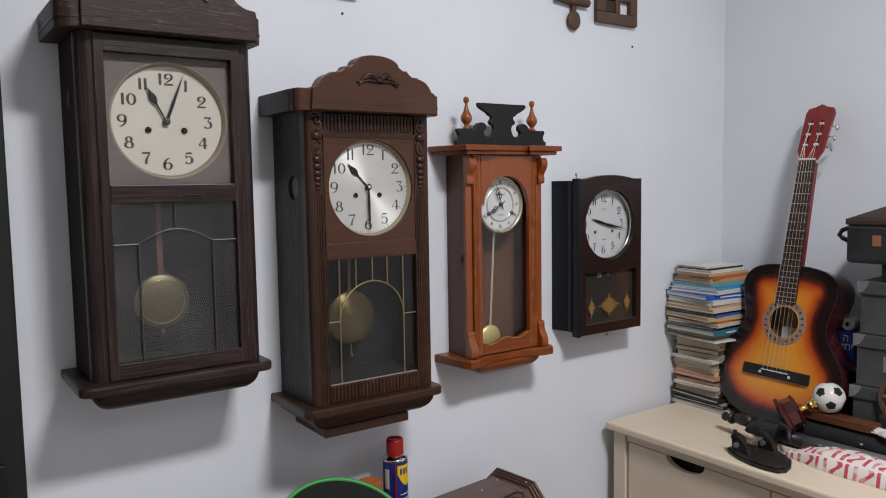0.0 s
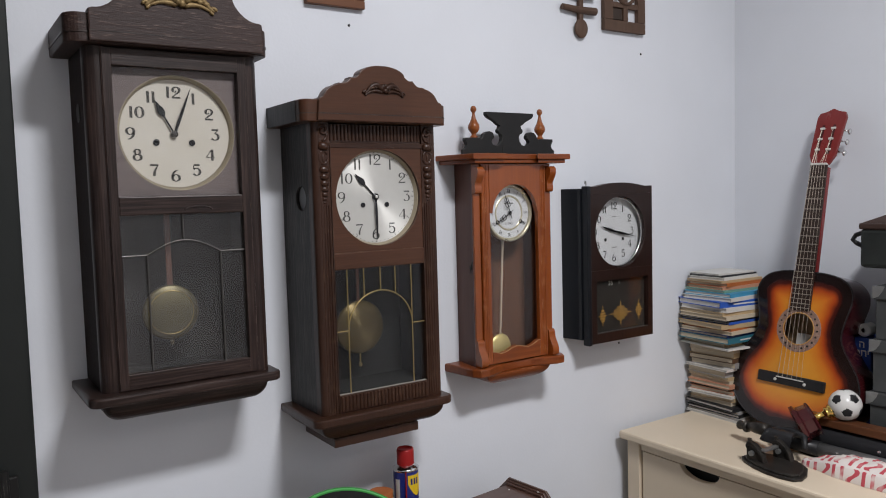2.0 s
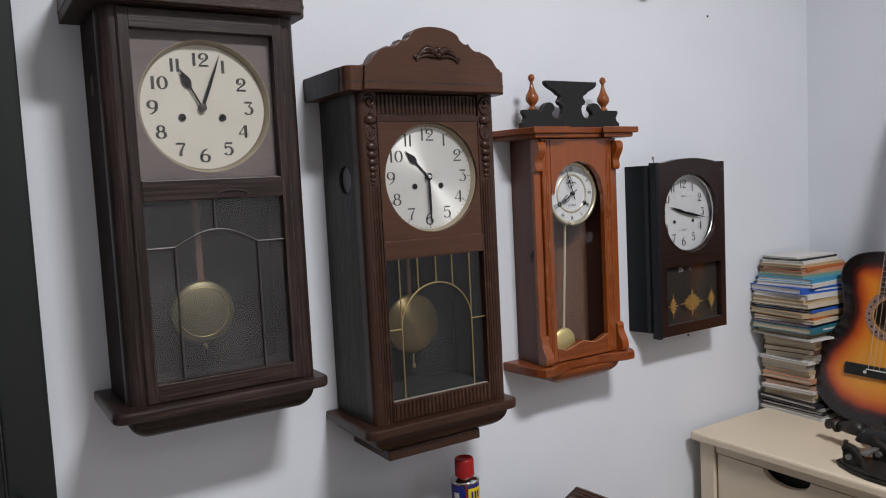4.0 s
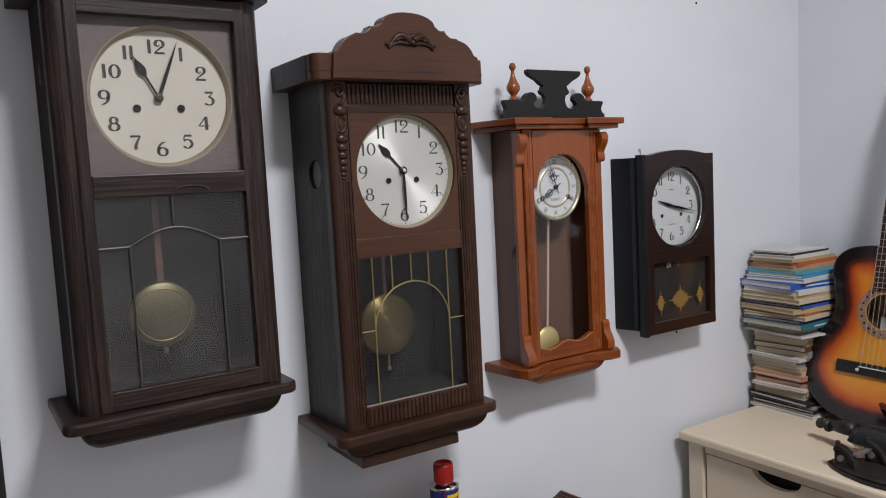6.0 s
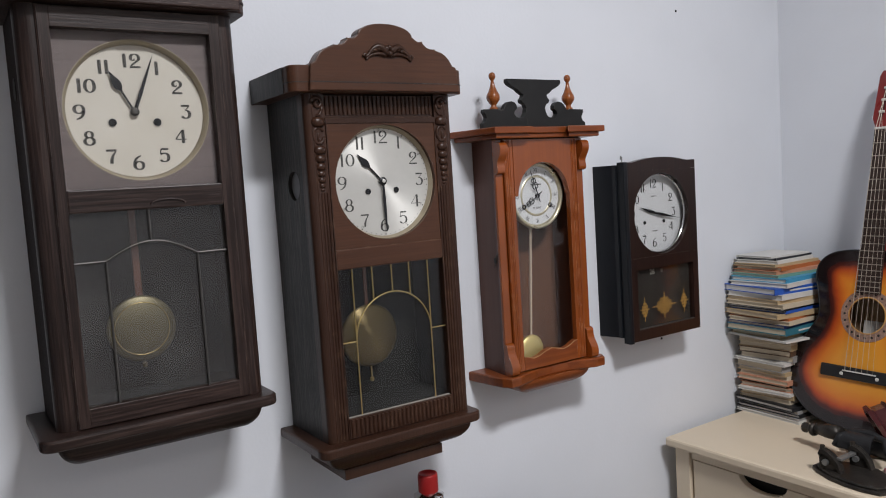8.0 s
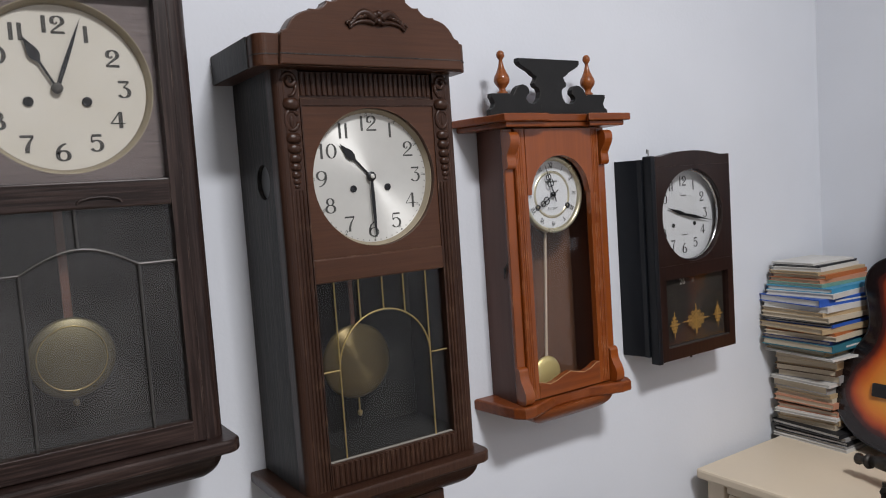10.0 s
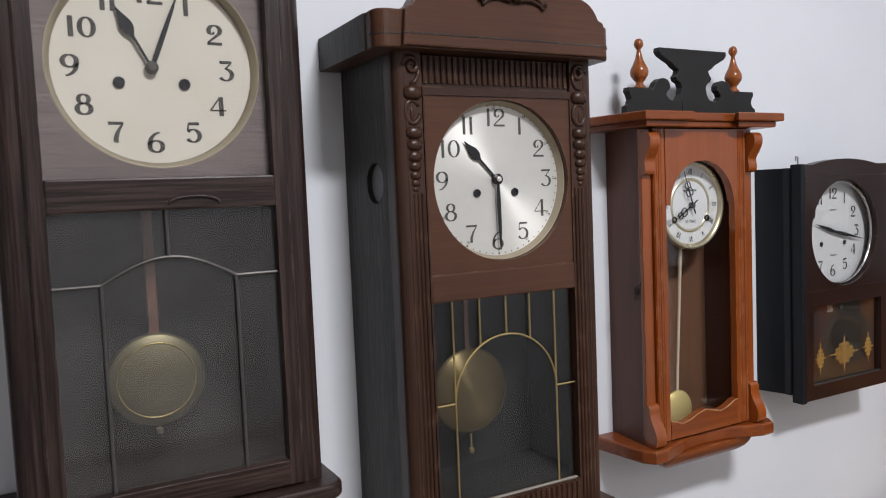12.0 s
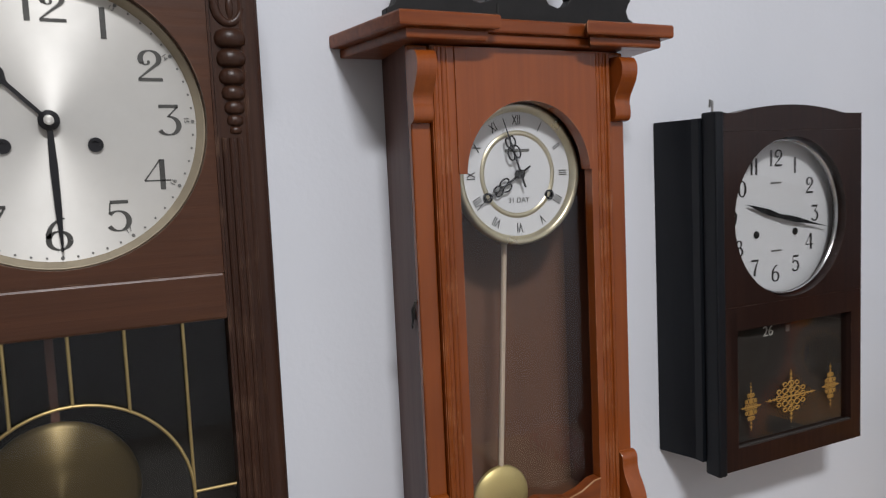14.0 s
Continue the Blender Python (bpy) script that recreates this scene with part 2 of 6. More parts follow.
def box(x0, x1, y0, y1, z0, z1, bevel=0.0, bm=None, m=None):
    out = bm or bmesh.new()
    t = bmesh.new()
    bmesh.ops.create_cube(t, size=1.0)
    t.transform(Matrix.Translation(((x0 + x1) / 2, (y0 + y1) / 2, (z0 + z1) / 2)) @ Matrix.Diagonal((x1 - x0, y1 - y0, z1 - z0, 1)))
    if bevel:
        bmesh.ops.bevel(t, geom=t.edges[:], offset=bevel, segments=2, affect="EDGES", profile=0.5)
    if m:
        t.transform(m)
    return merge(out, t)


def merge(a, b):
    me = bpy.data.meshes.new("tmp")
    b.to_mesh(me)
    b.free()
    a.from_mesh(me)
    bpy.data.meshes.remove(me)
    return a


def prism(pts, a0, a1, axis="y", bevel=0.0, bm=None, m=None, segs=2):
    """A polygon drawn in the plane across the axis, pushed from a0 to a1 along it."""
    out = bm or bmesh.new()
    t = bmesh.new()
    put = {"y": lambda p, a: (p[0], a, p[1]), "z": lambda p, a: (p[0], p[1], a), "x": lambda p, a: (a, p[0], p[1])}[axis]
    f0 = [t.verts.new(put(p, a0)) for p in pts]
    f1 = [t.verts.new(put(p, a1)) for p in pts]
    n = len(pts)
    e0, e1 = t.faces.new(f0), t.faces.new(f1[::-1])
    for i in range(n):
        t.faces.new((f0[i], f1[i], f1[(i + 1) % n], f0[(i + 1) % n]))
    bmesh.ops.recalc_face_normals(t, faces=t.faces[:])
    if bevel:
        bmesh.ops.bevel(t, geom=list({*e0.edges, *e1.edges}), offset=bevel, segments=segs, affect="EDGES", profile=0.5, clamp_overlap=True)
    bmesh.ops.triangulate(t, faces=[f for f in t.faces if len(f.verts) > 4])
    if m:
        t.transform(m)
    return merge(out, t)


def circle(cx, cz, r, n=64, a0=0.0, a1=360.0):
    full = abs(a1 - a0) >= 360
    return [(cx + r * math.cos(radians(a0 + (a1 - a0) * i / (n if full else n - 1))), cz + r * math.sin(radians(a0 + (a1 - a0) * i / (n if full else n - 1)))) for i in range(n)]


def holed(x0, x1, z0, z1, cx, cz, r, y0, y1, n=72, bm=None):
    """A rectangular plate with a round hole, in the plane of the clock wall."""
    bm = bm or bmesh.new()
    ang = sorted({2 * math.pi * i / n for i in range(n)} | {math.atan2(z - cz, x - cx) % (2 * math.pi) for x in (x0, x1) for z in (z0, z1)})
    rings = []
    for y in (y0, y1):
        inner, outer = [], []
        for a in ang:
            c, s = math.cos(a), math.sin(a)
            d = min(((x1 if c > 0 else x0) - cx) / c if abs(c) > 1e-9 else 9, ((z1 if s > 0 else z0) - cz) / s if abs(s) > 1e-9 else 9)
            inner.append(bm.verts.new((cx + r * c, y, cz + r * s)))
            outer.append(bm.verts.new((cx + d * c, y, cz + d * s)))
        rings.append((inner, outer))
    (i0, o0), (i1, o1) = rings
    k = len(ang)
    for j in range(k):
        q = (j + 1) % k
        for a, b in ((i0, o0), (o0, o1), (o1, i1), (i1, i0)):
            bm.faces.new((a[j], a[q], b[q], b[j]))
    return bm


def lathe(profile, m=None, n=40, bm=None):
    """A turned shape: (radius, height) pairs about the z axis."""
    out = bm or bmesh.new()
    t = bmesh.new()
    rings = []
    for r, z in profile:
        if r < 1e-5:
            rings.append([t.verts.new((0, 0, z))])
        else:
            rings.append([t.verts.new((r * math.cos(2 * math.pi * i / n), r * math.sin(2 * math.pi * i / n), z)) for i in range(n)])
    for a, b in zip(rings, rings[1:]):
        for i in range(n):
            j = (i + 1) % n
            if len(a) == 1 and len(b) > 1:
                t.faces.new((a[0], b[i], b[j]))
            elif len(b) == 1 and len(a) > 1:
                t.faces.new((a[i], a[j], b[0]))
            elif len(a) > 1:
                t.faces.new((a[i], a[j], b[j], b[i]))
    if m:
        t.transform(m)
    return merge(out, t)


def tube(pts, r, n=10, bm=None, taper=None):
    """A round rod along a line of points."""
    bm = bm or bmesh.new()
    pts = [Vector(p) for p in pts]
    rings = []
    side = None
    for i, p in enumerate(pts):
        d = (pts[min(i + 1, len(pts) - 1)] - pts[max(i - 1, 0)]).normalized()
        if side is None:
            side = d.orthogonal().normalized()
        side = (side - d * side.dot(d)).normalized()
        up = d.cross(side)
        rr = r * (taper[i] if taper else 1)
        rings.append([bm.verts.new(p + rr * (math.cos(2 * math.pi * k / n) * side + math.sin(2 * math.pi * k / n) * up)) for k in range(n)])
    for a, b in zip(rings, rings[1:]):
        for k in range(n):
            bm.faces.new((a[k], a[(k + 1) % n], b[(k + 1) % n], b[k]))
    bm.faces.new(rings[0][::-1])
    bm.faces.new(rings[-1])
    return bm


def plan(x0, x1, yf, yb, r, n=8):
    """Plan outline of a board on the wall with rounded front corners."""
    pts = [(x0, yb)]
    pts += [(x0 + r - r * math.cos(math.pi / 2 * i / n), yf + r - r * math.sin(math.pi / 2 * i / n)) for i in range(n + 1)]
    pts += [(x1 - r + r * math.sin(math.pi / 2 * i / n), yf + r - r * math.cos(math.pi / 2 * i / n)) for i in range(n + 1)]
    return pts + [(x1, yb)]


def bowl(x0, x1, yf, yb, z_top, z_low, inset_x, inset_y, r, steps=8, bm=None):
    """A moulding under a shelf, bulging outwards and drawn in towards its foot."""
    bm = bm or bmesh.new()
    rings = []
    for i in range(steps + 1):
        t = i / steps
        k = 1 - math.sqrt(max(0, 1 - t * t))
        pts = plan(x0 + inset_x * k, x1 - inset_x * k, yf + inset_y * k, yb, max(r * (1 - 0.6 * k), 0.003), 5)
        rings.append([bm.verts.new((*p, z_top + (z_low - z_top) * t)) for p in pts])
    n = len(rings[0])
    for a, b in zip(rings, rings[1:]):
        for j in range(n):
            bm.faces.new((a[j], a[(j + 1) % n], b[(j + 1) % n], b[j]))
    bm.faces.new(rings[0])
    bm.faces.new(rings[-1])
    return bm


def words(text, size, thick=0.0004, bold=0.0):
    """Flat letters of the built-in font as a mesh, centred, in the xz plane facing -y."""
    cu = bpy.data.curves.new("letters", "FONT")
    cu.body, cu.size, cu.align_x, cu.align_y, cu.extrude, cu.offset, cu.resolution_u = text, size, "CENTER", "CENTER", thick / 2, bold, 4
    ob = new("letters", cu)
    me = bpy.data.meshes.new_from_object(ob.evaluated_get(bpy.context.evaluated_depsgraph_get()))
    bpy.data.objects.remove(ob)
    bpy.data.curves.remove(cu)
    bm = bmesh.new()
    bm.from_mesh(me)
    bpy.data.meshes.remove(me)
    bm.transform(Matrix.Rotation(math.pi / 2, 4, "X"))
    return bm


def on_dial(cx, cz, deg, r):
    return cx + r * math.sin(radians(deg)), cz + r * math.cos(radians(deg))


def sweep(cx, cz, rx, rz, a0, a1, thick, thin, n=26):
    """A pen stroke along an ellipse, heavy at its sides: (x, z, width)."""
    out = []
    for i in range(n + 1):
        a = radians(a0 + (a1 - a0) * i / n)
        out.append((cx + rx * math.cos(a), cz + rz * math.sin(a), thin + (thick - thin) * abs(math.cos(a)) ** 1.3))
    return out


def digit_strokes(d, k, t):
    """Pen strokes of a digit in a cell 1 high: k heavy width, t hairline."""
    bar = lambda x0, z0, x1, z1, w: [(x0, z0, w), (x1, z1, w)]
    return {
        "0": [sweep(0, 0, 0.27, 0.46, 0, 360, k, t)],
        "1": [bar(0, -0.5, 0, 0.5, k)],
        "2": [sweep(0.02, 0.22, 0.25, 0.26, 215, -50, k, t) + [(-0.30, -0.42, t)], bar(-0.32, -0.455, 0.34, -0.455, 0.75 * k), sweep(-0.10, 0.11, 0.09, 0.08, 180, 400, 0.5 * k, t, 12)],
        "3": [bar(-0.26, 0.455, 0.28, 0.455, 0.75 * k), bar(0.26, 0.44, -0.02, 0.11, t), sweep(-0.01, -0.18, 0.28, 0.30, 95, -150, k, t)],
        "4": [bar(0.10, 0.5, -0.36, -0.20, t), bar(-0.36, -0.20, 0.36, -0.20, t), bar(0.13, 0.5, 0.13, -0.5, k)],
        "5": [bar(-0.20, 0.455, 0.28, 0.455, 0.75 * k), bar(-0.20, 0.44, -0.23, 0.08, t), sweep(-0.01, -0.16, 0.28, 0.32, 140, -150, k, t)],
        "6": [sweep(0, -0.20, 0.27, 0.29, 0, 360, k, t), sweep(0.22, -0.12, 0.49, 0.62, 180, 95, 0.9 * k, t)],
        "7": [bar(-0.30, 0.455, 0.32, 0.455, 0.75 * k), [(0.30, 0.43, t), (0.10, 0.10, 0.7 * k), (0.0, -0.2, k), (-0.02, -0.5, k)]],
        "8": [sweep(0, 0.25, 0.20, 0.22, 0, 360, 0.9 * k, t), sweep(0, -0.22, 0.27, 0.26, 0, 360, k, t)],
        "9": [sweep(0, 0.20, 0.27, 0.29, 0, 360, k, t), sweep(-0.22, 0.12, 0.49, 0.62, 0, -85, 0.9 * k, t)],
    }[d]


def numerals(parent, cx, cz, y, r, size, wide=1.0, ink=None, heavy=0.15, hair=0.045):
    for h in range(1, 13):
        bm = bmesh.new()
        text = str(h)
        for i, d in enumerate(text):
            off = 0.0 if len(text) == 1 else (i - 0.5) * (0.40 if text == "11" else 0.62)
            for pts in digit_strokes(d, heavy, hair):
                rows = []
                for j, (px, pz, w) in enumerate(pts):
                    qx, qz = pts[min(j + 1, len(pts) - 1)][:2]
                    ox, oz = pts[max(j - 1, 0)][:2]
                    dx, dz = qx - ox, qz - oz
                    e = math.hypot(dx, dz) or 1
                    rows.append([bm.verts.new(((px + off - s * dz / e * w / 2), 0, pz + s * dx / e * w / 2)) for s in (-1, 1)])
                for a, b in zip(rows, rows[1:]):
                    bm.faces.new((a[0], a[1], b[1], b[0]))
        x, z = on_dial(cx, cz, h * 30, r)
        bm.transform(Matrix.Translation((x, y, z)) @ Matrix.Diagonal((size * wide, 1, size, 1)))
        part("numeral", bm, ink or INK, parent)


def window_plate(x0, x1, z0, z1, hx0, hx1, hz0, hz1, y0, y1):
    """A rectangular frame in one piece round a rectangular opening."""
    bm = bmesh.new()
    o = [(x0, z0), (x1, z0), (x1, z1), (x0, z1)]
    h = [(hx0, hz0), (hx1, hz0), (hx1, hz1), (hx0, hz1)]
    v = [[bm.verts.new((p[0], y, p[1])) for p in ring] for y in (y0, y1) for ring in (o, h)]
    for j in range(4):
        q = (j + 1) % 4
        for a, b in ((0, 1), (1, 3), (3, 2), (2, 0)):
            bm.faces.new((v[a][j], v[a][q], v[b][q], v[b][j]))
    return bm


def hand_mesh(cx, cz, y, deg, outline):
    """A clock hand: half outline (half width, distance), mirrored, turned to the angle."""
    pts = [(w, d) for w, d in outline] + [(-w, d) for w, d in reversed(outline) if w > 1e-6]
    bm = prism(pts, 0, 0.0012)
    bm.transform(Matrix.Translation((cx, y, cz)) @ Matrix.Rotation(radians(deg), 4, "Y"))
    return bm


SPADE = [(0.0012, -0.004), (0.0014, 0.034), (0.0055, 0.040), (0.0062, 0.047), (0.0025, 0.057), (0.0, 0.066)]


def arch_top(cx, half, z, rise, n=18):
    return [(cx + half * math.cos(math.pi * (n - i) / n), z + rise * math.sin(math.pi * i / n)) for i in range(n + 1)]


# ---- the room ----
def structure(name, bm, material, label):
    return tagged(part(name, bm, material), label, "structure", kind="structure")


structure("floor", box(-2.6, WALL_X + 0.2, -3.4, WALL_Y + 0.2, -0.1, 0.0), FLOOR, "plain beige tiled floor of the room")
structure("ceiling", box(-2.6, WALL_X + 0.2, -3.4, WALL_Y + 0.2, 3.0, 3.1), CEIL, "plain white ceiling")
structure("wall_north", box(-2.6, WALL_X, WALL_Y, WALL_Y + 0.2, 0, 3.0), WHITE, "white painted wall with hanging clocks")
structure("wall_east", box(WALL_X, WALL_X + 0.2, -3.4, WALL_Y + 0.2, 0, 3.0), WHITE, "white painted wall behind the dresser")
structure("wall_west", box(-2.6, -2.4, -3.4, WALL_Y, 0, 3.0), WHITE, "plain white wall")
structure("wall_south", box(-2.4, WALL_X, -3.4, -3.2, 0, 3.0), WHITE, "plain white wall")

door = thing("door_1", pose(-0.25, WALL_Y, 0), "dark green-grey metal door in a dark frame", "door", kind="structure")
part("door_frame", box(0.138, 0.203, WALL_Y - 0.03, WALL_Y + 0.001, 0, 2.12, 0.003), DOOR_GREEN, door)
part("door_frame", box(-0.70, -0.635, WALL_Y - 0.03, WALL_Y + 0.001, 0, 2.12, 0.003), DOOR_GREEN, door)
part("door_frame", box(-0.635, 0.138, WALL_Y - 0.03, WALL_Y + 0.001, 2.05, 2.12, 0.003), DOOR_GREEN, door)
part("door_leaf", box(-0.632, 0.135, WALL_Y - 0.018, WALL_Y + 0.001, 0.01, 2.047, 0.002), DOOR_GREEN, door)
hinge = box(0.139, 0.172, WALL_Y - 0.043, WALL_Y - 0.031, 1.0, 1.11, 0.002)
tube([(0.150, WALL_Y - 0.047, 0.985), (0.150, WALL_Y - 0.047, 1.125)], 0.008, bm=hinge)
part("hinge", hinge, BLACK, door, "black steel hinge")


# ---- clock with cream dial ----
def carved_scroll(cx, cz, y, w, material, parent):
    """A small applied carving: two leafy arms either side of a flower."""
    bm = bmesh.new()
    for s in (-1, 1):
        arm = [(cx + s * w * (0.10 + 0.9 * t), y, cz + w * (0.22 * math.sin(math.pi * min(t * 1.15, 1)) - 0.22 * t ** 2)) for t in [i / 12 for i in range(13)]]
        tube(arm, 0.16 * w, 8, bm, [1.0 - 0.72 * t for t in [i / 12 for i in range(13)]])
        low = [(cx + s * w * (0.12 + 0.85 * t), y, cz - 0.12 * w + w * (0.10 * math.sin(math.pi * t) - 0.14 * t)) for t in [i / 10 for i in range(11)]]
        tube(low, 0.09 * w, 8, bm, [1.0 - 0.6 * t for t in [i / 10 for i in range(11)]])
        curl = [(cx + s * w * (0.97 + 0.09 * math.cos(a)), y, cz - 0.2 * w + 0.09 * w * math.sin(a)) for a in [i * 0.6 for i in range(9)]]
        tube(curl, 0.05 * w, 6, bm)
        for k in range(4):
            t = bmesh.new()
            bmesh.ops.create_icosphere(t, subdivisions=2, radius=0.085 * w)
            t.transform(Matrix.Translation((cx + s * w * (0.25 + 0.17 * k), y - 0.02 * w, cz + w * (0.13 - 0.05 * k))) @ Matrix.Diagonal((1.3, 0.7, 0.8, 1)))
            merge(bm, t)
    for k in range(5):
        t = bmesh.new()
        bmesh.ops.create_icosphere(t, subdivisions=2, radius=0.12 * w)
        a = k * 2 * math.pi / 5
        t.transform(Matrix.Translation((cx + 0.12 * w * math.cos(a), y - 0.03 * w, cz + 0.04 * w + 0.12 * w * math.sin(a))))
        merge(bm, t)
    return part("carving", bm, material, parent, "carved leaf and flower ornament", smooth=True)


def crest_outline(cx, half, z, steps):
    """Half outline of the crest as (offset from the middle, height), mirrored."""
    return [(cx - half, z)] + [(cx - w, h) for w, h in steps] + [(cx + w, h) for w, h in reversed(steps)] + [(cx + half, z)]


def arc(x0, z0, x1, z1, bulge, n=7):
    pts = []
    for i in range(n + 1):
        t = i / n
        b = bulge * math.sin(math.pi * t)
        dx, dz = x1 - x0, z1 - z0
        d = math.hypot(dx, dz)
        pts.append((x0 + dx * t + b * dz / d, z0 + dz * t - b * dx / d))
    return pts


c1 = thing("wall_clock", pose(0.445, WALL_Y, 1.2), "dark oak pendulum wall clock with cream dial and leaded glass", "wall clock", "pendulum clocks on the wall")
CX = 0.445
part("back_panel", box(0.312, 0.578, 1.438, 1.449, 1.262, 1.836), INSIDE, c1)
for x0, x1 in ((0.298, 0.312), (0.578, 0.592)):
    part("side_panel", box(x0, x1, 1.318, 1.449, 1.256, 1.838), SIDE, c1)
part("top_panel", box(0.312, 0.578, 1.318, 1.438, 1.824, 1.837), DARK_H, c1)
part("bottom_panel", box(0.312, 0.578, 1.318, 1.438, 1.256, 1.268), INSIDE, c1)
for s in (-1, 1):
    xo, xi = CX + s * 0.148, CX + s * 0.122
    pts = [(xi, 1.318), (xi, 1.289)] + [(xo - s * 0.020 + s * 0.020 * math.sin(math.pi / 2 * i / 8), 1.309 - 0.020 * math.cos(math.pi / 2 * i / 8)) for i in range(9)] + [(xo, 1.318)]
    part("corner_column", prism(pts, 1.256, 1.838, "z"), DARK, c1, smooth=False)
    bead = bmesh.new()
    tube([(CX + s * 0.121, 1.289, 1.257), (CX + s * 0.121, 1.289, 1.837)], 0.0028, 8, bead)
    part("bead", bead, DARK, c1)
door_c1 = part("door", window_plate(0.324, 0.566, 1.258, 1.836, 0.338, 0.552, 1.284, 1.808, 1.2845, 1.302), DARK, c1, "dark oak door frame with two windows")
part("top_rail", box(0.338, 0.552, 1.2838, 1.300, 1.8075, 1.8355, 0.001), DARK_H, door_c1)
part("middle_rail", box(0.338, 0.552, 1.2842, 1.302, 1.556, 1.588, 0.002), DARK_H, door_c1)
part("bottom_rail", box(0.338, 0.552, 1.2838, 1.300, 1.2585, 1.2845, 0.001), DARK_H, door_c1)
grip = [(0.470 + 0.024 * math.cos(math.pi * i / 12), 1.283, 1.562 + 0.007 * math.sin(math.pi * i / 12)) for i in range(13)]
part("finger_grip", tube(grip, 0.0016), DARK_H, door_c1)
pane = part("window_pane", box(0.337, 0.553, 1.294, 1.2965, 1.586, 1.810), GLASS, door_c1, "clear glass over the dial")
pane.visible_shadow = False
pane = part("window_pane", box(0.337, 0.553, 1.294, 1.2965, 1.282, 1.558), GLASS_DUSTY, door_c1, "dusty glass over the pendulum")
pane.visible_shadow = False
# lead lines of the lower window
LY = 1.2915
top = [(0.380, 1.4865)] + [(0.380 + 0.128 * t, 1.4865 + 0.0235 * math.sin(math.pi * t)) for t in [i / 14 for i in range(1, 14)]] + [(0.508, 1.4865)]
leads = [[(x, LY, z) for x, z in top], [(0.338, LY, 1.4865), (0.380, LY, 1.4865)], [(0.508, LY, 1.4865), (0.552, LY, 1.4865)],
         [(0.380, LY, 1.4865), (0.380, LY, 1.284)], [(0.508, LY, 1.4865), (0.508, LY, 1.284)], [(0.443, LY, 1.510), (0.443, LY, 1.556)]]
for line in leads:
    part("lead_came", tube(line, 0.0017, 8), LEAD, door_c1)
DX, DZ = 0.4425, 1.6975
part("dial_mask", holed(0.326, 0.564, 1.575, 1.815, DX + 0.004, DZ + 0.0008, 0.1010, 1.303, 1.306), MASK, c1, "dusty wooden board round the dial")
part("bezel", lathe([(0.1013, 0.0), (0.1005, -0.0012), (0.0993, 0.0), (0.0970, 0.007), (0.0947, 0.0135), (0.1013, 0.0135), (0.1013, 0.0)], Matrix.Translation((DX + 0.004, 1.304, DZ + 0.0008)) @ Matrix.Rotation(-math.pi / 2, 4, "X"), 64), BEZEL_TAN, c1, "tan brass bezel ring", smooth=True)
dial = part("dial", prism(circle(DX + 0.004, DZ + 0.0008, 0.0970), 1.3165, 1.3185), CREAM_DIAL, c1, "cream enamel dial with arabic numerals")
numerals(dial, DX, DZ, 1.3162, 0.0735, 0.0198, 1.15, ink=mat("faded_ink", (0.050, 0.047, 0.043), 0.6, second=(0.10, 0.095, 0.085), scale=(50, 50, 50), amount=0.7), heavy=0.21, hair=0.08)
for s in (-1, 1):
    part("winding_hole", lathe([(0.0056, 0), (0.0056, 0.002), (0.0028, 0.002), (0.0028, 0.0008), (0, 0.0008)], Matrix.Translation((DX + s * 0.031, 1.3164, DZ - 0.015)) @ Matrix.Rotation(math.pi / 2, 4, "X"), 20), STEEL_BLACK, dial)
part("hour_hand", hand_mesh(DX, DZ, 1.3115, 332, SPADE), STEEL_BLACK, c1)
part("minute_hand", hand_mesh(DX, DZ, 1.3095, 21, [(0.0015, -0.004), (0.0023, 0.0), (0.0026, 0.03), (0.0018, 0.06), (0.0, 0.0885)]), STEEL_BLACK, c1)
part("hand_hub", lathe([(0.0062, 0), (0.0062, 0.005), (0.003, 0.0065), (0, 0.0065)], Matrix.Translation((DX, 1.3145, DZ)) @ Matrix.Rotation(math.pi / 2, 4, "X"), 24), LEAD, c1)
part("pendulum_rod", box(0.431, 0.441, 1.372, 1.375, 1.40, 1.60), ROD_WOOD, c1)
bob = part("pendulum_bob", lathe([(0, 0.009), (0.020, 0.0085), (0.036, 0.006), (0.048, 0.003), (0.051, 0.001), (0.051, 0.0), (0, 0)], Matrix.Translation((0.435, 1.372, 1.373)) @ Matrix.Rotation(math.pi / 2, 4, "X"), 56), DULL_BRASS, c1, "dull brass pendulum disc", smooth=True)
part("ring", lathe([(0.0395, 0.004), (0.0398, 0.0062), (0.0410, 0.0062), (0.0413, 0.004)], Matrix.Translation((0.435, 1.372, 1.373)) @ Matrix.Rotation(math.pi / 2, 4, "X"), 56), BRASS, bob, "bright brass ring", smooth=True)
part("rating_nut", lathe([(0.003, 0), (0.004, 0.003), (0.004, 0.006), (0.0015, 0.008), (0.0015, 0.014)], Matrix.Translation((0.435, 1.374, 1.312)), 12), DULL_BRASS, bob)
cornice = part("cornice", prism(plan(0.268, 0.609, 1.268, 1.449, 0.026), 1.839, 1.886, "z", 0.002), FLECK, c1, "flecked oak cornice with rounded corners")
part("cornice_bead", prism(plan(0.2668, 0.6102, 1.2664, 1.449, 0.027), 1.854, 1.857, "z"), DARK_H, cornice)
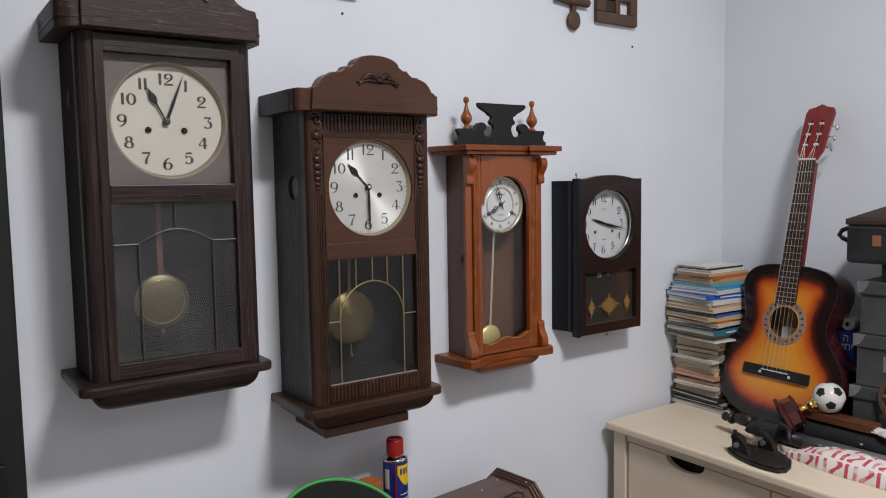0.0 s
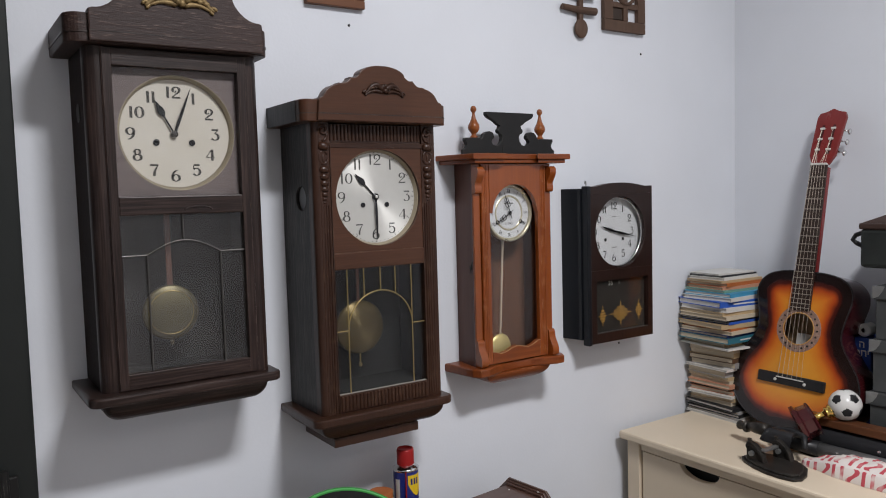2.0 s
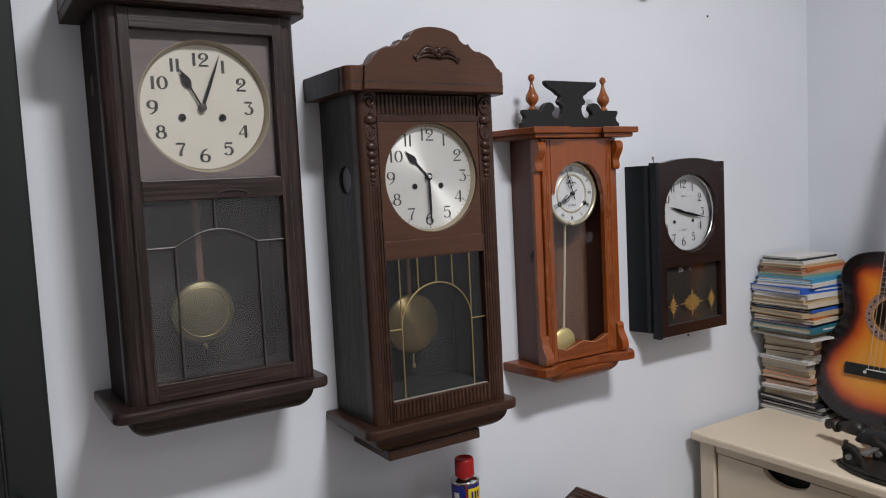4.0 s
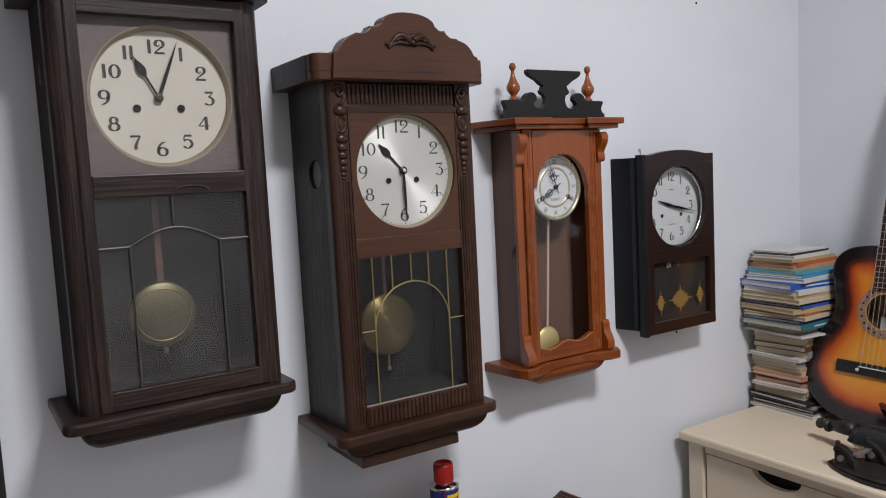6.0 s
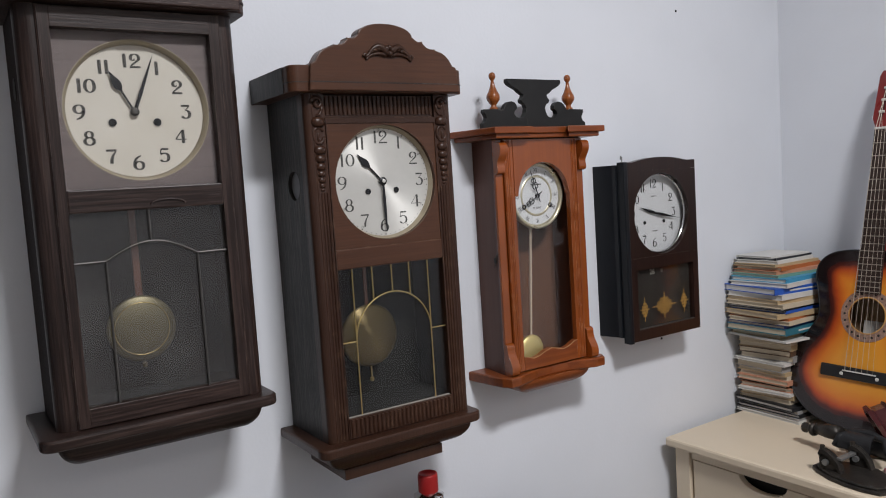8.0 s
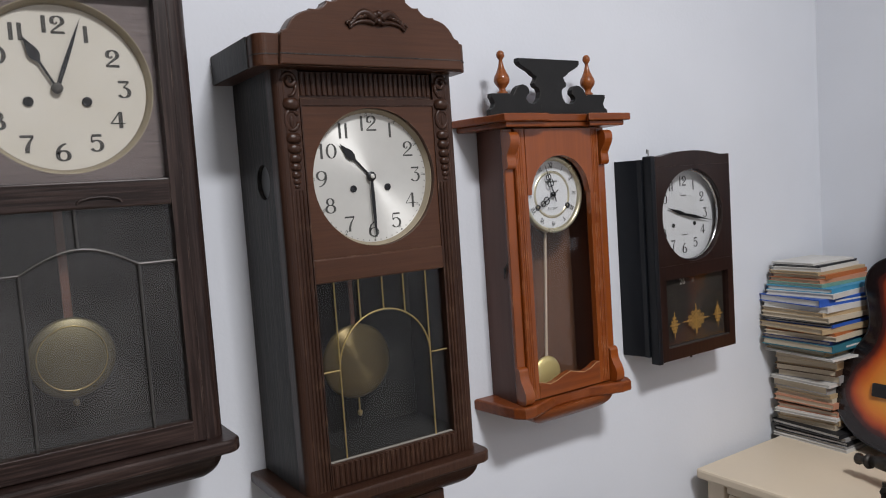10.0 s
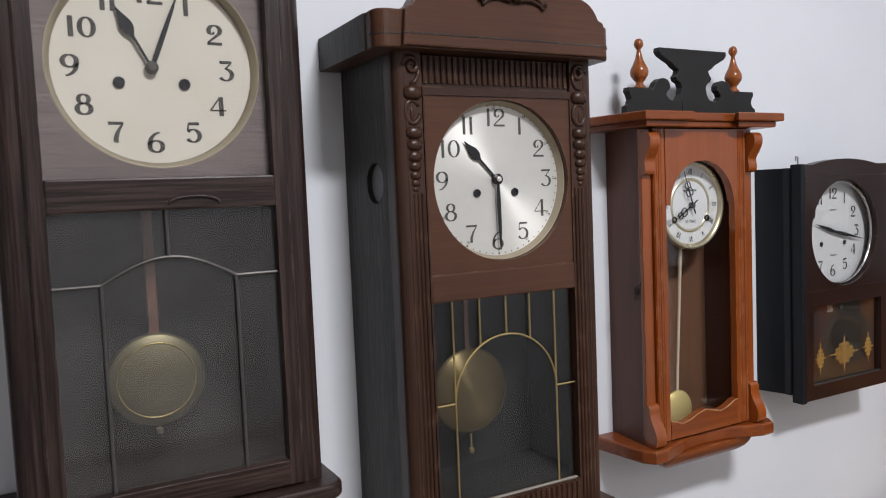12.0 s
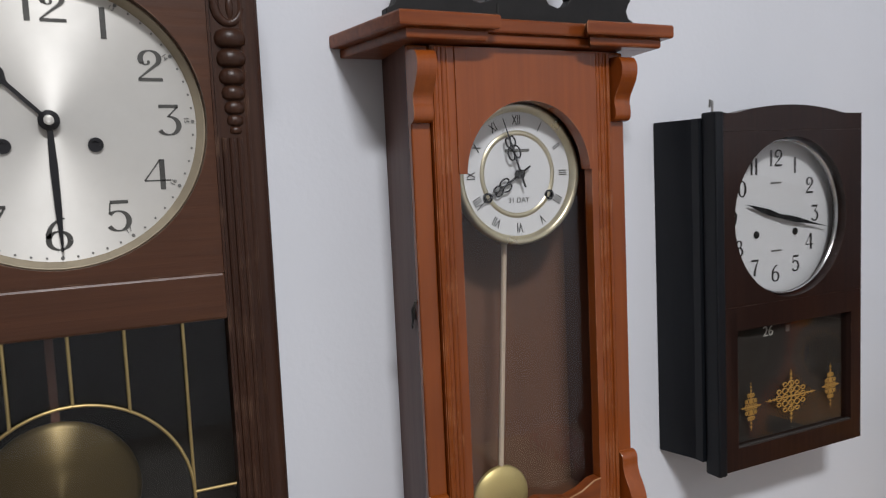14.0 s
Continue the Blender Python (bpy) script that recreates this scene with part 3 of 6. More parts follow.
steps = [(0.1455, 1.886), (0.1445, 1.892)] + arc(0.139, 1.894, 0.116, 1.901, -0.002, 4) + arc(0.114, 1.902, 0.090, 1.945, -0.006, 8) + arc(0.086, 1.946, 0.06, 1.972, -0.006, 6) + [(0.055 * math.cos(a), 1.972 + 0.022 * math.sin(a)) for a in [i * math.pi / 20 for i in range(10)]]
CREST_X = CX + 0.0035
crest = part("crest", prism(crest_outline(CREST_X, 0.1455, 1.8405, steps), 1.260, 1.288, "y", 0.002), FLECK, c1, "scalloped oak crest board set before the cornice")
part("crest_groove", box(CREST_X - 0.1452, CREST_X + 0.1452, 1.2594, 1.2606, 1.8565, 1.858), DARK_H, crest)
carved_scroll(CX + 0.004, 1.918, 1.258, 0.058, GOLD_CARVE, c1)
shelf = part("shelf", prism(plan(0.271, 0.606, 1.262, 1.449, 0.020), 1.239, 1.256, "z", 0.004, segs=3), DARK_H, c1, "dark oak base shelf with rounded edge")
part("skirt", bowl(0.294, 0.588, 1.278, 1.449, 1.239, 1.204, 0.034, 0.03, 0.02), DARK_H, c1, "curved oak moulding below the shelf")
part("side_slot", prism(circle(1.372, 1.735, 0.016, 24), 0.2968, 0.2990, "x"), BLACK, c1)

# ---- clock with silver dial ----
c2 = thing("wall_clock", pose(0.838, WALL_Y, 1.07), "walnut pendulum wall clock with silvered dial and carved crest", "wall clock", "pendulum clocks on the wall")
CX = 0.840
part("back_panel", box(0.712, 0.968, 1.438, 1.449, 1.15, 1.72), INSIDE, c2)
bm = holed(1.318, 1.449, 1.142, 1.724, 1.356, 1.577, 0.0245, 0, 0.014)
bm.transform(Matrix(((0, 1, 0, 0.697), (1, 0, 0, 0), (0, 0, 1, 0), (0, 0, 0, 1))))
part("side_panel", bm, BLACKWOOD, c2, "blackened side with a round hole")
part("hole_plug", prism(circle(1.356, 1.577, 0.0243, 32), 0.7035, 0.7060, "x"), mat("grey_board", (0.30, 0.31, 0.32), 0.8, second=(0.22, 0.225, 0.23), scale=(20, 20, 20)), c2, "grey board behind the round hole")
part("side_panel", box(0.969, 0.983, 1.318, 1.449, 1.142, 1.724), BLACKWOOD, c2, "blackened side panel")
part("top_panel", box(0.711, 0.969, 1.318, 1.438, 1.708, 1.722), BLACKWOOD, c2)
part("bottom_panel", box(0.711, 0.969, 1.312, 1.438, 1.141, 1.172), INSIDE, c2)
for s in (-1, 1):
    xo, xi = CX + s * 0.143, CX + s * 0.1075
    pts = [(xi, 1.318), (xi, 1.292)] + [(xo - s * 0.010 + s * 0.010 * math.sin(math.pi / 2 * i / 6), 1.300 - 0.010 * math.cos(math.pi / 2 * i / 6)) for i in range(7)] + [(xo, 1.318)]
    st = part("stile", prism(pts, 1.142, 1.724, "z"), WALNUT_V, c2)
    for dx in (0.1118, 0.1170, 0.1225, 0.1290):
        part("reed", tube([(CX + s * dx, 1.2915, 1.143), (CX + s * dx, 1.2915, 1.562 if dx < 0.126 else 1.722)], 0.0021, 8), WALNUT_V, st)
    # carved drop: volute, knot, oval scroll and a chain of husks
    ox, oy = CX + s * 0.1205, 1.2915
    flat = Matrix.Translation((0, oy, 0)) @ Matrix.Diagonal((1, 0.75, 1, 1)) @ Matrix.Translation((0, -oy, 0))
    volute = bmesh.new()
    tube([(ox + s * 0.0112 * (1 - 0.058 * i) * math.cos(i * 0.6), oy - 0.0007 * i * 0.5, 1.7085 + 0.0115 * (1 - 0.058 * i) * math.sin(i * 0.6)) for i in range(15)], 0.0036, 8, volute, [1.0 - 0.02 * i for i in range(15)])
    volute.transform(flat)
    drop = part("carved_drop", volute, WALNUT_V, c2, "carved scroll and leaf drop", smooth=True)
    tail = tube([(ox - s * 0.0095, oy, 1.7085), (ox - s * 0.0085, oy, 1.697), (ox - s * 0.004, oy, 1.690), (ox + s * 0.003, oy, 1.688)], 0.0030, 8, None, [1, 1, 0.9, 0.7])
    part("carved_stem", tail, WALNUT_V, drop, smooth=True)
    oval = tube([(ox + 0.0096 * math.cos(u), oy, 1.6560 + 0.0130 * math.sin(u)) for u in [math.radians(30 + 20 * i) for i in range(17)]], 0.0033, 8, None, [0.8 + 0.2 * math.sin(math.pi * i / 16) for i in range(17)])
    core = bmesh.new()
    bmesh.ops.create_uvsphere(core, u_segments=10, v_segments=8, radius=1.0)
    core.transform(Matrix.Translation((ox + s * 0.001, oy, 1.654)) @ Matrix.Diagonal((0.0030, 0.003, 0.0085, 1)))
    merge(oval, core)
    oval.transform(flat)
    part("carved_ring", oval, WALNUT_V, drop, smooth=True)
    for z, w, h in ((1.678, 0.0100, 0.017), (1.6325, 0.0090, 0.0145), (1.6185, 0.0084, 0.0135), (1.6055, 0.0077, 0.0125), (1.594, 0.0069, 0.011), (1.5835, 0.0060, 0.0100), (1.5745, 0.0050, 0.0085), (1.5675, 0.0038, 0.006)):
        husk = lathe([(0, h * 0.5), (w * 0.60, h * 0.46), (w * 0.86, h * 0.30), (w * 0.98, 0.0), (w * 0.92, -h * 0.30), (w * 0.62, -h * 0.46), (0, -h * 0.5)], Matrix.Translation((ox, oy + 0.001, z)) @ Matrix.Diagonal((1.3, 0.95, 1, 1)), 16)
        part("carved_husk", husk, WALNUT_V, drop, smooth=True)
fl = part("fluted_frieze", box(0.734, 0.946, 1.296, 1.305, 1.686, 1.722), WALNUT_V, c2, "fluted walnut strip")
for i in range(26):
    x = 0.7385 + i * 0.00812
    part("flute", tube([(x, 1.2955, 1.690), (x, 1.2955, 1.721)], 0.0029, 8), WALNUT_V, fl)
door_c2 = part("door", window_plate(0.7330, 0.9470, 1.142, 1.685, 0.7350, 0.9452, 1.178, 1.676, 1.2905, 1.304), WALNUT_V, c2, "walnut door with round dial opening and leaded window")
DX, DZ = 0.8405, 1.5765
part("dial_board", holed(0.7345, 0.9458, 1.466, 1.684, DX + 0.002, DZ - 0.002, 0.0984, 1.2925, 1.301), WALNUT, door_c2, "walnut board with round opening")
part("middle_rail", box(0.7345, 0.9455, 1.290, 1.304, 1.432, 1.466, 0.002), WALNUT, door_c2)
fl = part("fluted_rail", box(0.7350, 0.9450, 1.2885, 1.2955, 1.144, 1.1775), WALNUT_V, door_c2, "fluted bottom rail")
for i in range(25):
    x = 0.740 + i * 0.0083
    part("flute", tube([(x, 1.2885, 1.146), (x, 1.2885, 1.176)], 0.0028, 8), WALNUT_V, door_c2)
part("putty_line", box(0.737, 0.943, 1.2935, 1.2975, 1.1782, 1.1798), mat("grey_putty", (0.30, 0.285, 0.25), 0.7), door_c2, "pale putty line along the glass")
pane = part("window_pane", box(0.736, 0.944, 1.298, 1.3005, 1.176, 1.434), GLASS, door_c2)
pane.visible_shadow = False
LY = 1.2955
hb = 1.307
arch = [(0.8385 + 0.0755 * math.cos(math.pi * (28 - i) / 28), LY, hb + 0.0765 * math.sin(math.pi * i / 28)) for i in range(29)]
leads = [arch, [(0.763, LY, 1.179), (0.763, LY, 1.432)], [(0.914, LY, 1.179), (0.914, LY, 1.432)], [(0.737, LY, hb), (0.763, LY, hb)], [(0.914, LY, hb), (0.944, LY, hb)],
         [(0.801, LY, 1.3732), (0.801, LY, 1.432)], [(0.8395, LY, 1.3835), (0.8395, LY, 1.432)], [(0.875, LY, 1.374), (0.875, LY, 1.432)]]
for line in leads:
    part("brass_came", tube(line, 0.0012, 8), BRASS, door_c2, "thin brass glazing bar")
part("bezel", lathe([(0.0985, 0.0105), (0.0985, 0), (0.0976, -0.001), (0.0968, 0.0), (0.0942, 0.0068), (0.0933, 0.0075), (0.0933, 0.0105)], Matrix.Translation((DX + 0.002, 1.3005, DZ - 0.002)) @ Matrix.Rotation(-math.pi / 2, 4, "X"), 64), BEZEL_TAN, c2, smooth=True)
dial = part("dial", prism(circle(DX + 0.002, DZ - 0.002, 0.0975, 96), 1.309, 1.311), SILVER, c2, "silvered dial with slender arabic numerals")
numerals(dial, DX, DZ, 1.3087, 0.0765, 0.0215, 1.15, ink=mat("worn_ink", (0.050, 0.049, 0.046), 0.5, second=(0.11, 0.11, 0.10), scale=(60, 60, 60), amount=0.8), heavy=0.15, hair=0.045)
for h in range(13, 25):
    x, z = on_dial(DX, DZ, h * 30, 0.0885 if h not in (18, 24) else 0.0872)
    bm = words(str(h), 0.0048)
    bm.transform(Matrix.Translation((x, 1.3085, z)) @ Matrix.Rotation(radians(h * 30 if not 15 < h < 21 else h * 30 + 180), 4, "Y"))
    part("small_numeral", bm, GREY_INK, dial)
for i in range(60):
    x, z = on_dial(DX + 0.001, DZ - 0.001, i * 6, 0.0918)
    part("minute_dot", prism(circle(x, z, 0.0008 if i % 5 else 0.0013, 8), 1.3085, 1.309), GREY_INK, dial)
for s in (-1, 1):
    part("winding_hole", lathe([(0.005, 0), (0.005, 0.002), (0.0026, 0.002), (0.0026, 0.0008), (0, 0.0008)], Matrix.Translation((DX - 0.0005 + s * 0.0280, 1.309, DZ - 0.0165)) @ Matrix.Rotation(math.pi / 2, 4, "X"), 20), STEEL_BLACK, dial)
part("hour_hand", hand_mesh(DX, DZ, 1.3055, 316, SPADE), STEEL_BLACK, c2)
part("minute_hand", hand_mesh(DX, DZ, 1.3035, 179, [(0.0012, -0.004), (0.0016, 0.0), (0.0026, 0.03), (0.0022, 0.06), (0.0006, 0.088)]), STEEL_BLACK, c2)
part("hand_hub", lathe([(0.0068, 0), (0.0068, 0.004), (0.003, 0.006), (0, 0.006)], Matrix.Translation((DX, 1.307, DZ)) @ Matrix.Rotation(math.pi / 2, 4, "X"), 24), STEEL_BLACK, c2)
part("hub_pin", lathe([(0.0032, 0), (0.0032, 0.0012), (0.0018, 0.002), (0, 0.002)], Matrix.Translation((DX, 1.3012, DZ)) @ Matrix.Rotation(math.pi / 2, 4, "X"), 16), SILVER, c2, "bright hub pin")
bob = part("pendulum_bob", lathe([(0, 0.011), (0.030, 0.010), (0.053, 0.005), (0.057, 0.002), (0.057, 0.0), (0, 0)], Matrix.Translation((0.826, 1.37, 1.298)) @ Matrix.Rotation(math.pi / 2, 4, "X"), 56), spun_metal("spun_brass_bob", (0.145, 0.110, 0.052), 0.40, 0.8, 0.8), c2, "brass pendulum disc behind dark glass", smooth=True)
part("pendulum_rod", box(0.823, 0.829, 1.371, 1.374, 1.34, 1.50), ROD_WOOD, c2)
part("rating_nut", lathe([(0.002, 0), (0.004, 0.003), (0.004, 0.007), (0.0015, 0.009), (0.0015, 0.03)], Matrix.Translation((0.826, 1.371, 1.212)), 12), BRASS, bob)
cornice = part("cornice", prism(plan(0.669, 1.000, 1.270, 1.449, 0.016), 1.724, 1.766, "z", 0.002), WALNUT, c2, "walnut cornice with rounded corners")
part("cornice_groove", prism(plan(0.6682, 1.0008, 1.2692, 1.449, 0.0165), 1.7385, 1.740, "z"), BLACKWOOD, cornice)
for x0, x1 in ((0.6678, 0.6702), (0.9988, 1.0012)):
    part("cornice_return", box(x0, x1, 1.30, 1.448, 1.7245, 1.7655), BLACKWOOD, cornice)
steps = [(0.140, 1.766), (0.138, 1.769)] + arc(0.132, 1.771, 0.098, 1.797, 0.006, 6) + arc(0.097, 1.799, 0.073, 1.808, -0.004, 6) + arc(0.072, 1.811, 0.054, 1.816, -0.003, 5) + [(0.052 * math.cos(a), 1.817 + 0.020 * math.sin(a)) for a in [i * math.pi / 20 for i in range(10)]]
crest = part("crest", prism(crest_outline(CX + 0.002, 0.144, 1.7255, steps), 1.263, 1.290, "y", 0.0025), WALNUT, c2, "scalloped walnut crest board set before the cornice")
part("crest_groove", box(CX - 0.1415, CX + 0.1455, 1.2624, 1.2636, 1.7385, 1.740), BLACKWOOD, crest)
carved_scroll(CX + 0.004, 1.790, 1.261, 0.045, WALNUT_V, c2)
part("shelf", prism(plan(0.672, 0.998, 1.266, 1.449, 0.020), 1.124, 1.142, "z", 0.004, segs=3), WALNUT_V, c2, "walnut base shelf with rounded edge")
part("skirt", bowl(0.690, 0.980, 1.279, 1.449, 1.124, 1.088, 0.046, 0.035, 0.006), WALNUT_V, c2, "curved walnut moulding below the shelf")
part("foot_block", box(0.726, 0.926, 1.303, 1.449, 1.069, 1.0885, 0.002), WALNUT_V, c2)

# ---- cherry clock ----
c3 = thing("wall_clock", pose(1.252, WALL_Y, 1.12), "reddish cherry pendulum wall clock with white dial and black crest", "wall clock", "pendulum clocks on the wall")
CX = 1.252
MX = 1.248
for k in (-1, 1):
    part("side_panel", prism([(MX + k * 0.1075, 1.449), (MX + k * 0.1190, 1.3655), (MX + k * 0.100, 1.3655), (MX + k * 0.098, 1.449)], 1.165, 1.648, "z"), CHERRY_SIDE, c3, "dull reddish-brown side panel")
part("back_panel", box(1.150, 1.346, 1.440, 1.449, 1.165, 1.648), INSIDE_BROWN, c3)
part("bottom_panel", box(1.150, 1.346, 1.385, 1.440, 1.165, 1.175), INSIDE_BROWN, c3)
catch = part("lock_catch", tube([(1.1285, 1.374, 1.397), (1.1265, 1.371, 1.406), (1.1280, 1.366, 1.415)], 0.0013, 8), BLACK, c3, "small black hook catch on the side")
part("catch_plate", box(1.1285, 1.1320, 1.372, 1.379, 1.397, 1.407, 0.0005), BLACK, catch)
part("catch_tail", tube([(1.1290, 1.376, 1.398), (1.1275, 1.375, 1.391), (1.1290, 1.379, 1.388)], 0.0010, 6), BLACK, catch)


def rounded(pts, times=2):
    """The outline with its corners cut twice over, ends kept."""
    for _ in range(times):
        cut = [pts[0]]
        for p, q in zip(pts, pts[1:]):
            cut += [tuple(0.75 * u + 0.25 * v for u, v in zip(p, q)), tuple(0.25 * u + 0.75 * v for u, v in zip(p, q))]
        pts = cut + [pts[-1]]
    return pts


upper = [(0.001, 1.640), (0.013, 1.640), (0.0175, 1.636), (0.0195, 1.628), (0.018, 1.618), (0.013, 1.608), (0.009, 1.601), (0.008, 1.595), (0.0095, 1.589), (0.0095, 1.581), (0.007, 1.577), (0.001, 1.576)]
lower = [(0.001, 1.231), (0.005, 1.230), (0.008, 1.225), (0.0075, 1.216), (0.010, 1.206), (0.016, 1.195), (0.0195, 1.183), (0.019, 1.172), (0.015, 1.1655), (0.001, 1.1655)]
for s in (-1, 1):
    xa, xb = sorted((MX + s * 0.1005, MX + s * 0.1195))
    pil = part("pilaster", box(xa, xb, 1.3575, 1.3655, 1.163, 1.646, 0.0015), CHERRY, c3, "cherry pilaster with scrolled brackets")
    ba, bb = sorted((MX + s * 0.1015, MX + s * 0.1210))
    for prof in (upper, lower):
        part("scroll_bracket", prism([(1.3585 - 1.2 * f, z) for f, z in rounded(prof)], ba, bb, "x", 0.0012), CHERRY, pil, "scrolled cherry bracket")
door_c3 = part("door", holed(MX - 0.0760, MX + 0.0760, 1.530, 1.645, MX + 0.002, 1.5275, 0.0695, 1.352, 1.366), CHERRY, c3, "cherry door with arched glass")
bm = bmesh.new()
t3 = door_c3.data
bm.from_mesh(t3)
bmesh.ops.delete(bm, geom=[f for f in bm.faces if f.calc_center_median().z + 1.12 < 1.5305], context="FACES")
bm.to_mesh(t3)
bm.free()
wave = [(MX - 0.0745, 1.168), (MX + 0.0745, 1.168), (MX + 0.0745, 1.209), (MX + 0.066, 1.208), (MX + 0.050, 1.200), (MX + 0.034, 1.196), (MX + 0.016, 1.200), (MX, 1.204), (MX - 0.016, 1.200), (MX - 0.034, 1.193), (MX - 0.050, 1.190), (MX - 0.066, 1.195), (MX - 0.0745, 1.197)]
part("bottom_rail", prism(wave, 1.352, 1.366, "y", 0.001), CHERRY_H, door_c3, "waved bottom rail with pale worn edge")
part("rail_edge", tube([(x, 1.3525, z) for x, z in wave[2:]], 0.0009, 6), mat("rubbed_edge", (0.42, 0.24, 0.12), 0.5, second=(0.25, 0.09, 0.03), scale=(70, 70, 70), amount=0.8), door_c3, "pale rubbed edge")
for s in (-1, 1):
    xa, xb = sorted((MX + s * 0.0748, MX + s * 0.0998))
    stile = part("door_stile", box(xa, xb, 1.3535, 1.3654, 1.168, 1.6455), CHERRY, door_c3, "reeded cherry door stile")
    for k, r in enumerate((0.0026, 0.0012, 0.0018, 0.0012)):
        dx = MX + s * (0.0968 - 0.0044 * k)
        part("reed", tube([(dx, 1.3538, 1.170), (dx, 1.3538, 1.644)], r, 8), CHERRY, stile)
pane = part("window_pane", box(MX - 0.078, MX + 0.078, 1.3665, 1.3685, 1.185, 1.60), GLASS, door_c3)
pane.visible_shadow = False
DX, DZ = 1.2525, 1.5275
ry = Matrix.Rotation(math.pi / 2, 4, "X")
dial = part("dial", prism(circle(DX, DZ, 0.066, 72), 1.381, 1.383), WHITE_DIAL, c3, "white dial with roman numerals and gold rings")
part("bezel", lathe([(0.0615, 0), (0.0640, 0.005), (0.0675, 0.0065), (0.0698, 0.005), (0.0705, 0.002), (0.0705, -0.004)], Matrix.Translation((DX, 1.3805, DZ)) @ ry, 72), PALE_BEZEL, c3, "polished brass bezel", smooth=True)
part("chapter_ring", lathe([(0.0385, 0), (0.040, 0.0012), (0.042, 0.0012), (0.0435, 0)], Matrix.Translation((DX, 1.3808, DZ)) @ ry, 64), PALE_BEZEL, dial, "brass inner ring", smooth=True)
ROMAN = ["I", "II", "III", "IIII", "V", "VI", "VII", "VIII", "IX", "X", "XI", "XII"]
for h, r in enumerate(ROMAN, 1):
    bm = words(r, 0.0135)
    bm.transform(Matrix.Rotation(radians(h * 30), 4, "Y") @ Matrix.Diagonal((0.62, 1, 1, 1)))
    x, z = on_dial(DX, DZ, h * 30, 0.053)
    bm.transform(Matrix.Translation((x, 1.3805, z)))
    part("numeral", bm, INK, dial)
bm = words("31 DAY", 0.0075)
bm.transform(Matrix.Translation((DX, 1.3805, DZ - 0.026)))
part("dial_text", bm, GREY_INK, dial)
part("maker_mark", box(DX - 0.014, DX + 0.014, 1.3803, 1.381, DZ + 0.022, DZ + 0.025), GREY_INK, dial)
for s in (-1, 1):
    part("winding_hole", lathe([(0.0052, 0), (0.0052, 0.002), (0.003, 0.002), (0.003, 0.0005), (0, 0.0005)], Matrix.Translation((DX + s * 0.036, 1.381, DZ - 0.022)) @ ry, 20), STEEL_BLACK, dial)


def ornate_hand(deg, length, y, name):
    bm = bmesh.new()
    tube([(0, 0, -0.014), (0, 0, length * 0.35)], 0.0011, 8, bm)
    for s in (-1, 1):
        for z0, k in ((0.38, 0.11), (0.58, 0.085)):
            tube([(s * (k * length * 0.55 + k * length * 0.55 * math.cos(a)), 0, length * (z0 + k * math.sin(a))) for a in [i * 0.52 for i in range(13)]], 0.0009, 6, bm)
    tube([(0, 0, length * 0.35), (0, 0, length)], 0.0011, 8, bm, [1, 0.4])
    bm.transform(Matrix.Translation((DX, y, DZ)) @ Matrix.Rotation(radians(deg), 4, "Y"))
    part(name, bm, STEEL_BLACK, c3, "pierced black serpentine hand")


ornate_hand(238, 0.052, 1.3765, "hour_hand")
ornate_hand(341, 0.058, 1.3745, "minute_hand")
part("hand_hub", lathe([(0.0045, 0), (0.0045, 0.006), (0, 0.007)], Matrix.Translation((DX, 1.380, DZ)) @ ry, 20), STEEL_BLACK, c3)
part("pendulum_rod", tube([(1.241, 1.392, 1.47), (1.226, 1.392, 1.225)], 0.0028, 10), ROD_PALE, c3, "pale pendulum rod")
part("pendulum_bob", lathe([(0, 0.007), (0.02, 0.006), (0.031, 0.003), (0.033, 0.0), (0, 0)], Matrix.Translation((1.224, 1.391, 1.198)) @ ry, 48), PALE_BRASS, c3, "pale brass pendulum disc", smooth=True)
top_pts = [(1.087, 1.449), (1.107, 1.323), (1.205, 1.323), (1.196, 1.338), (1.308, 1.338), (1.299, 1.323), (1.405, 1.323), (1.420, 1.449)]
cor = part("cornice", prism(top_pts, 1.656, 1.669, "z", 0.002), CHERRY_H, c3, "cherry cornice shelf with projecting blocks")
low_pts = [(1.097, 1.449), (1.116, 1.331), (1.196, 1.331), (1.190, 1.342), (1.314, 1.342), (1.308, 1.331), (1.395, 1.331), (1.410, 1.449)]
part("cornice_moulding", prism(low_pts, 1.647, 1.6565, "z", 0.002), CHERRY_H, cor)
half = [(0.140, 1.669), (0.140, 1.680), (0.133, 1.684), (0.130, 1.691), (0.133, 1.698), (0.136, 1.702), (0.135, 1.708), (0.098, 1.7085), (0.088, 1.706), (0.084, 1.711), (0.080, 1.718), (0.073, 1.723), (0.064, 1.7245),
        (0.056, 1.722), (0.051, 1.716), (0.051, 1.709), (0.057, 1.704), (0.059, 1.699), (0.054, 1.693), (0.044, 1.690), (0.034, 1.693), (0.028, 1.701), (0.026, 1.711), (0.029, 1.718), (0.036, 1.721), (0.039, 1.727), (0.034, 1.733),
        (0.032, 1.738), (0.040, 1.742), (0.047, 1.748), (0.058, 1.753), (0.068, 1.758), (0.073, 1.764), (0.072, 1.770)]
KX = 1.256
pts = [(KX + a, z) for a, z in half] + [(KX - a, z) for a, z in reversed(half)]
crest3 = part("crest", prism(pts, 1.371, 1.384, "y", 0.001), BLACK, c3, "black scroll-cut crest with worn edges")
part("crest_joint", box(1.2295, 1.2312, 1.3702, 1.3715, 1.669, 1.690), INK, crest3)
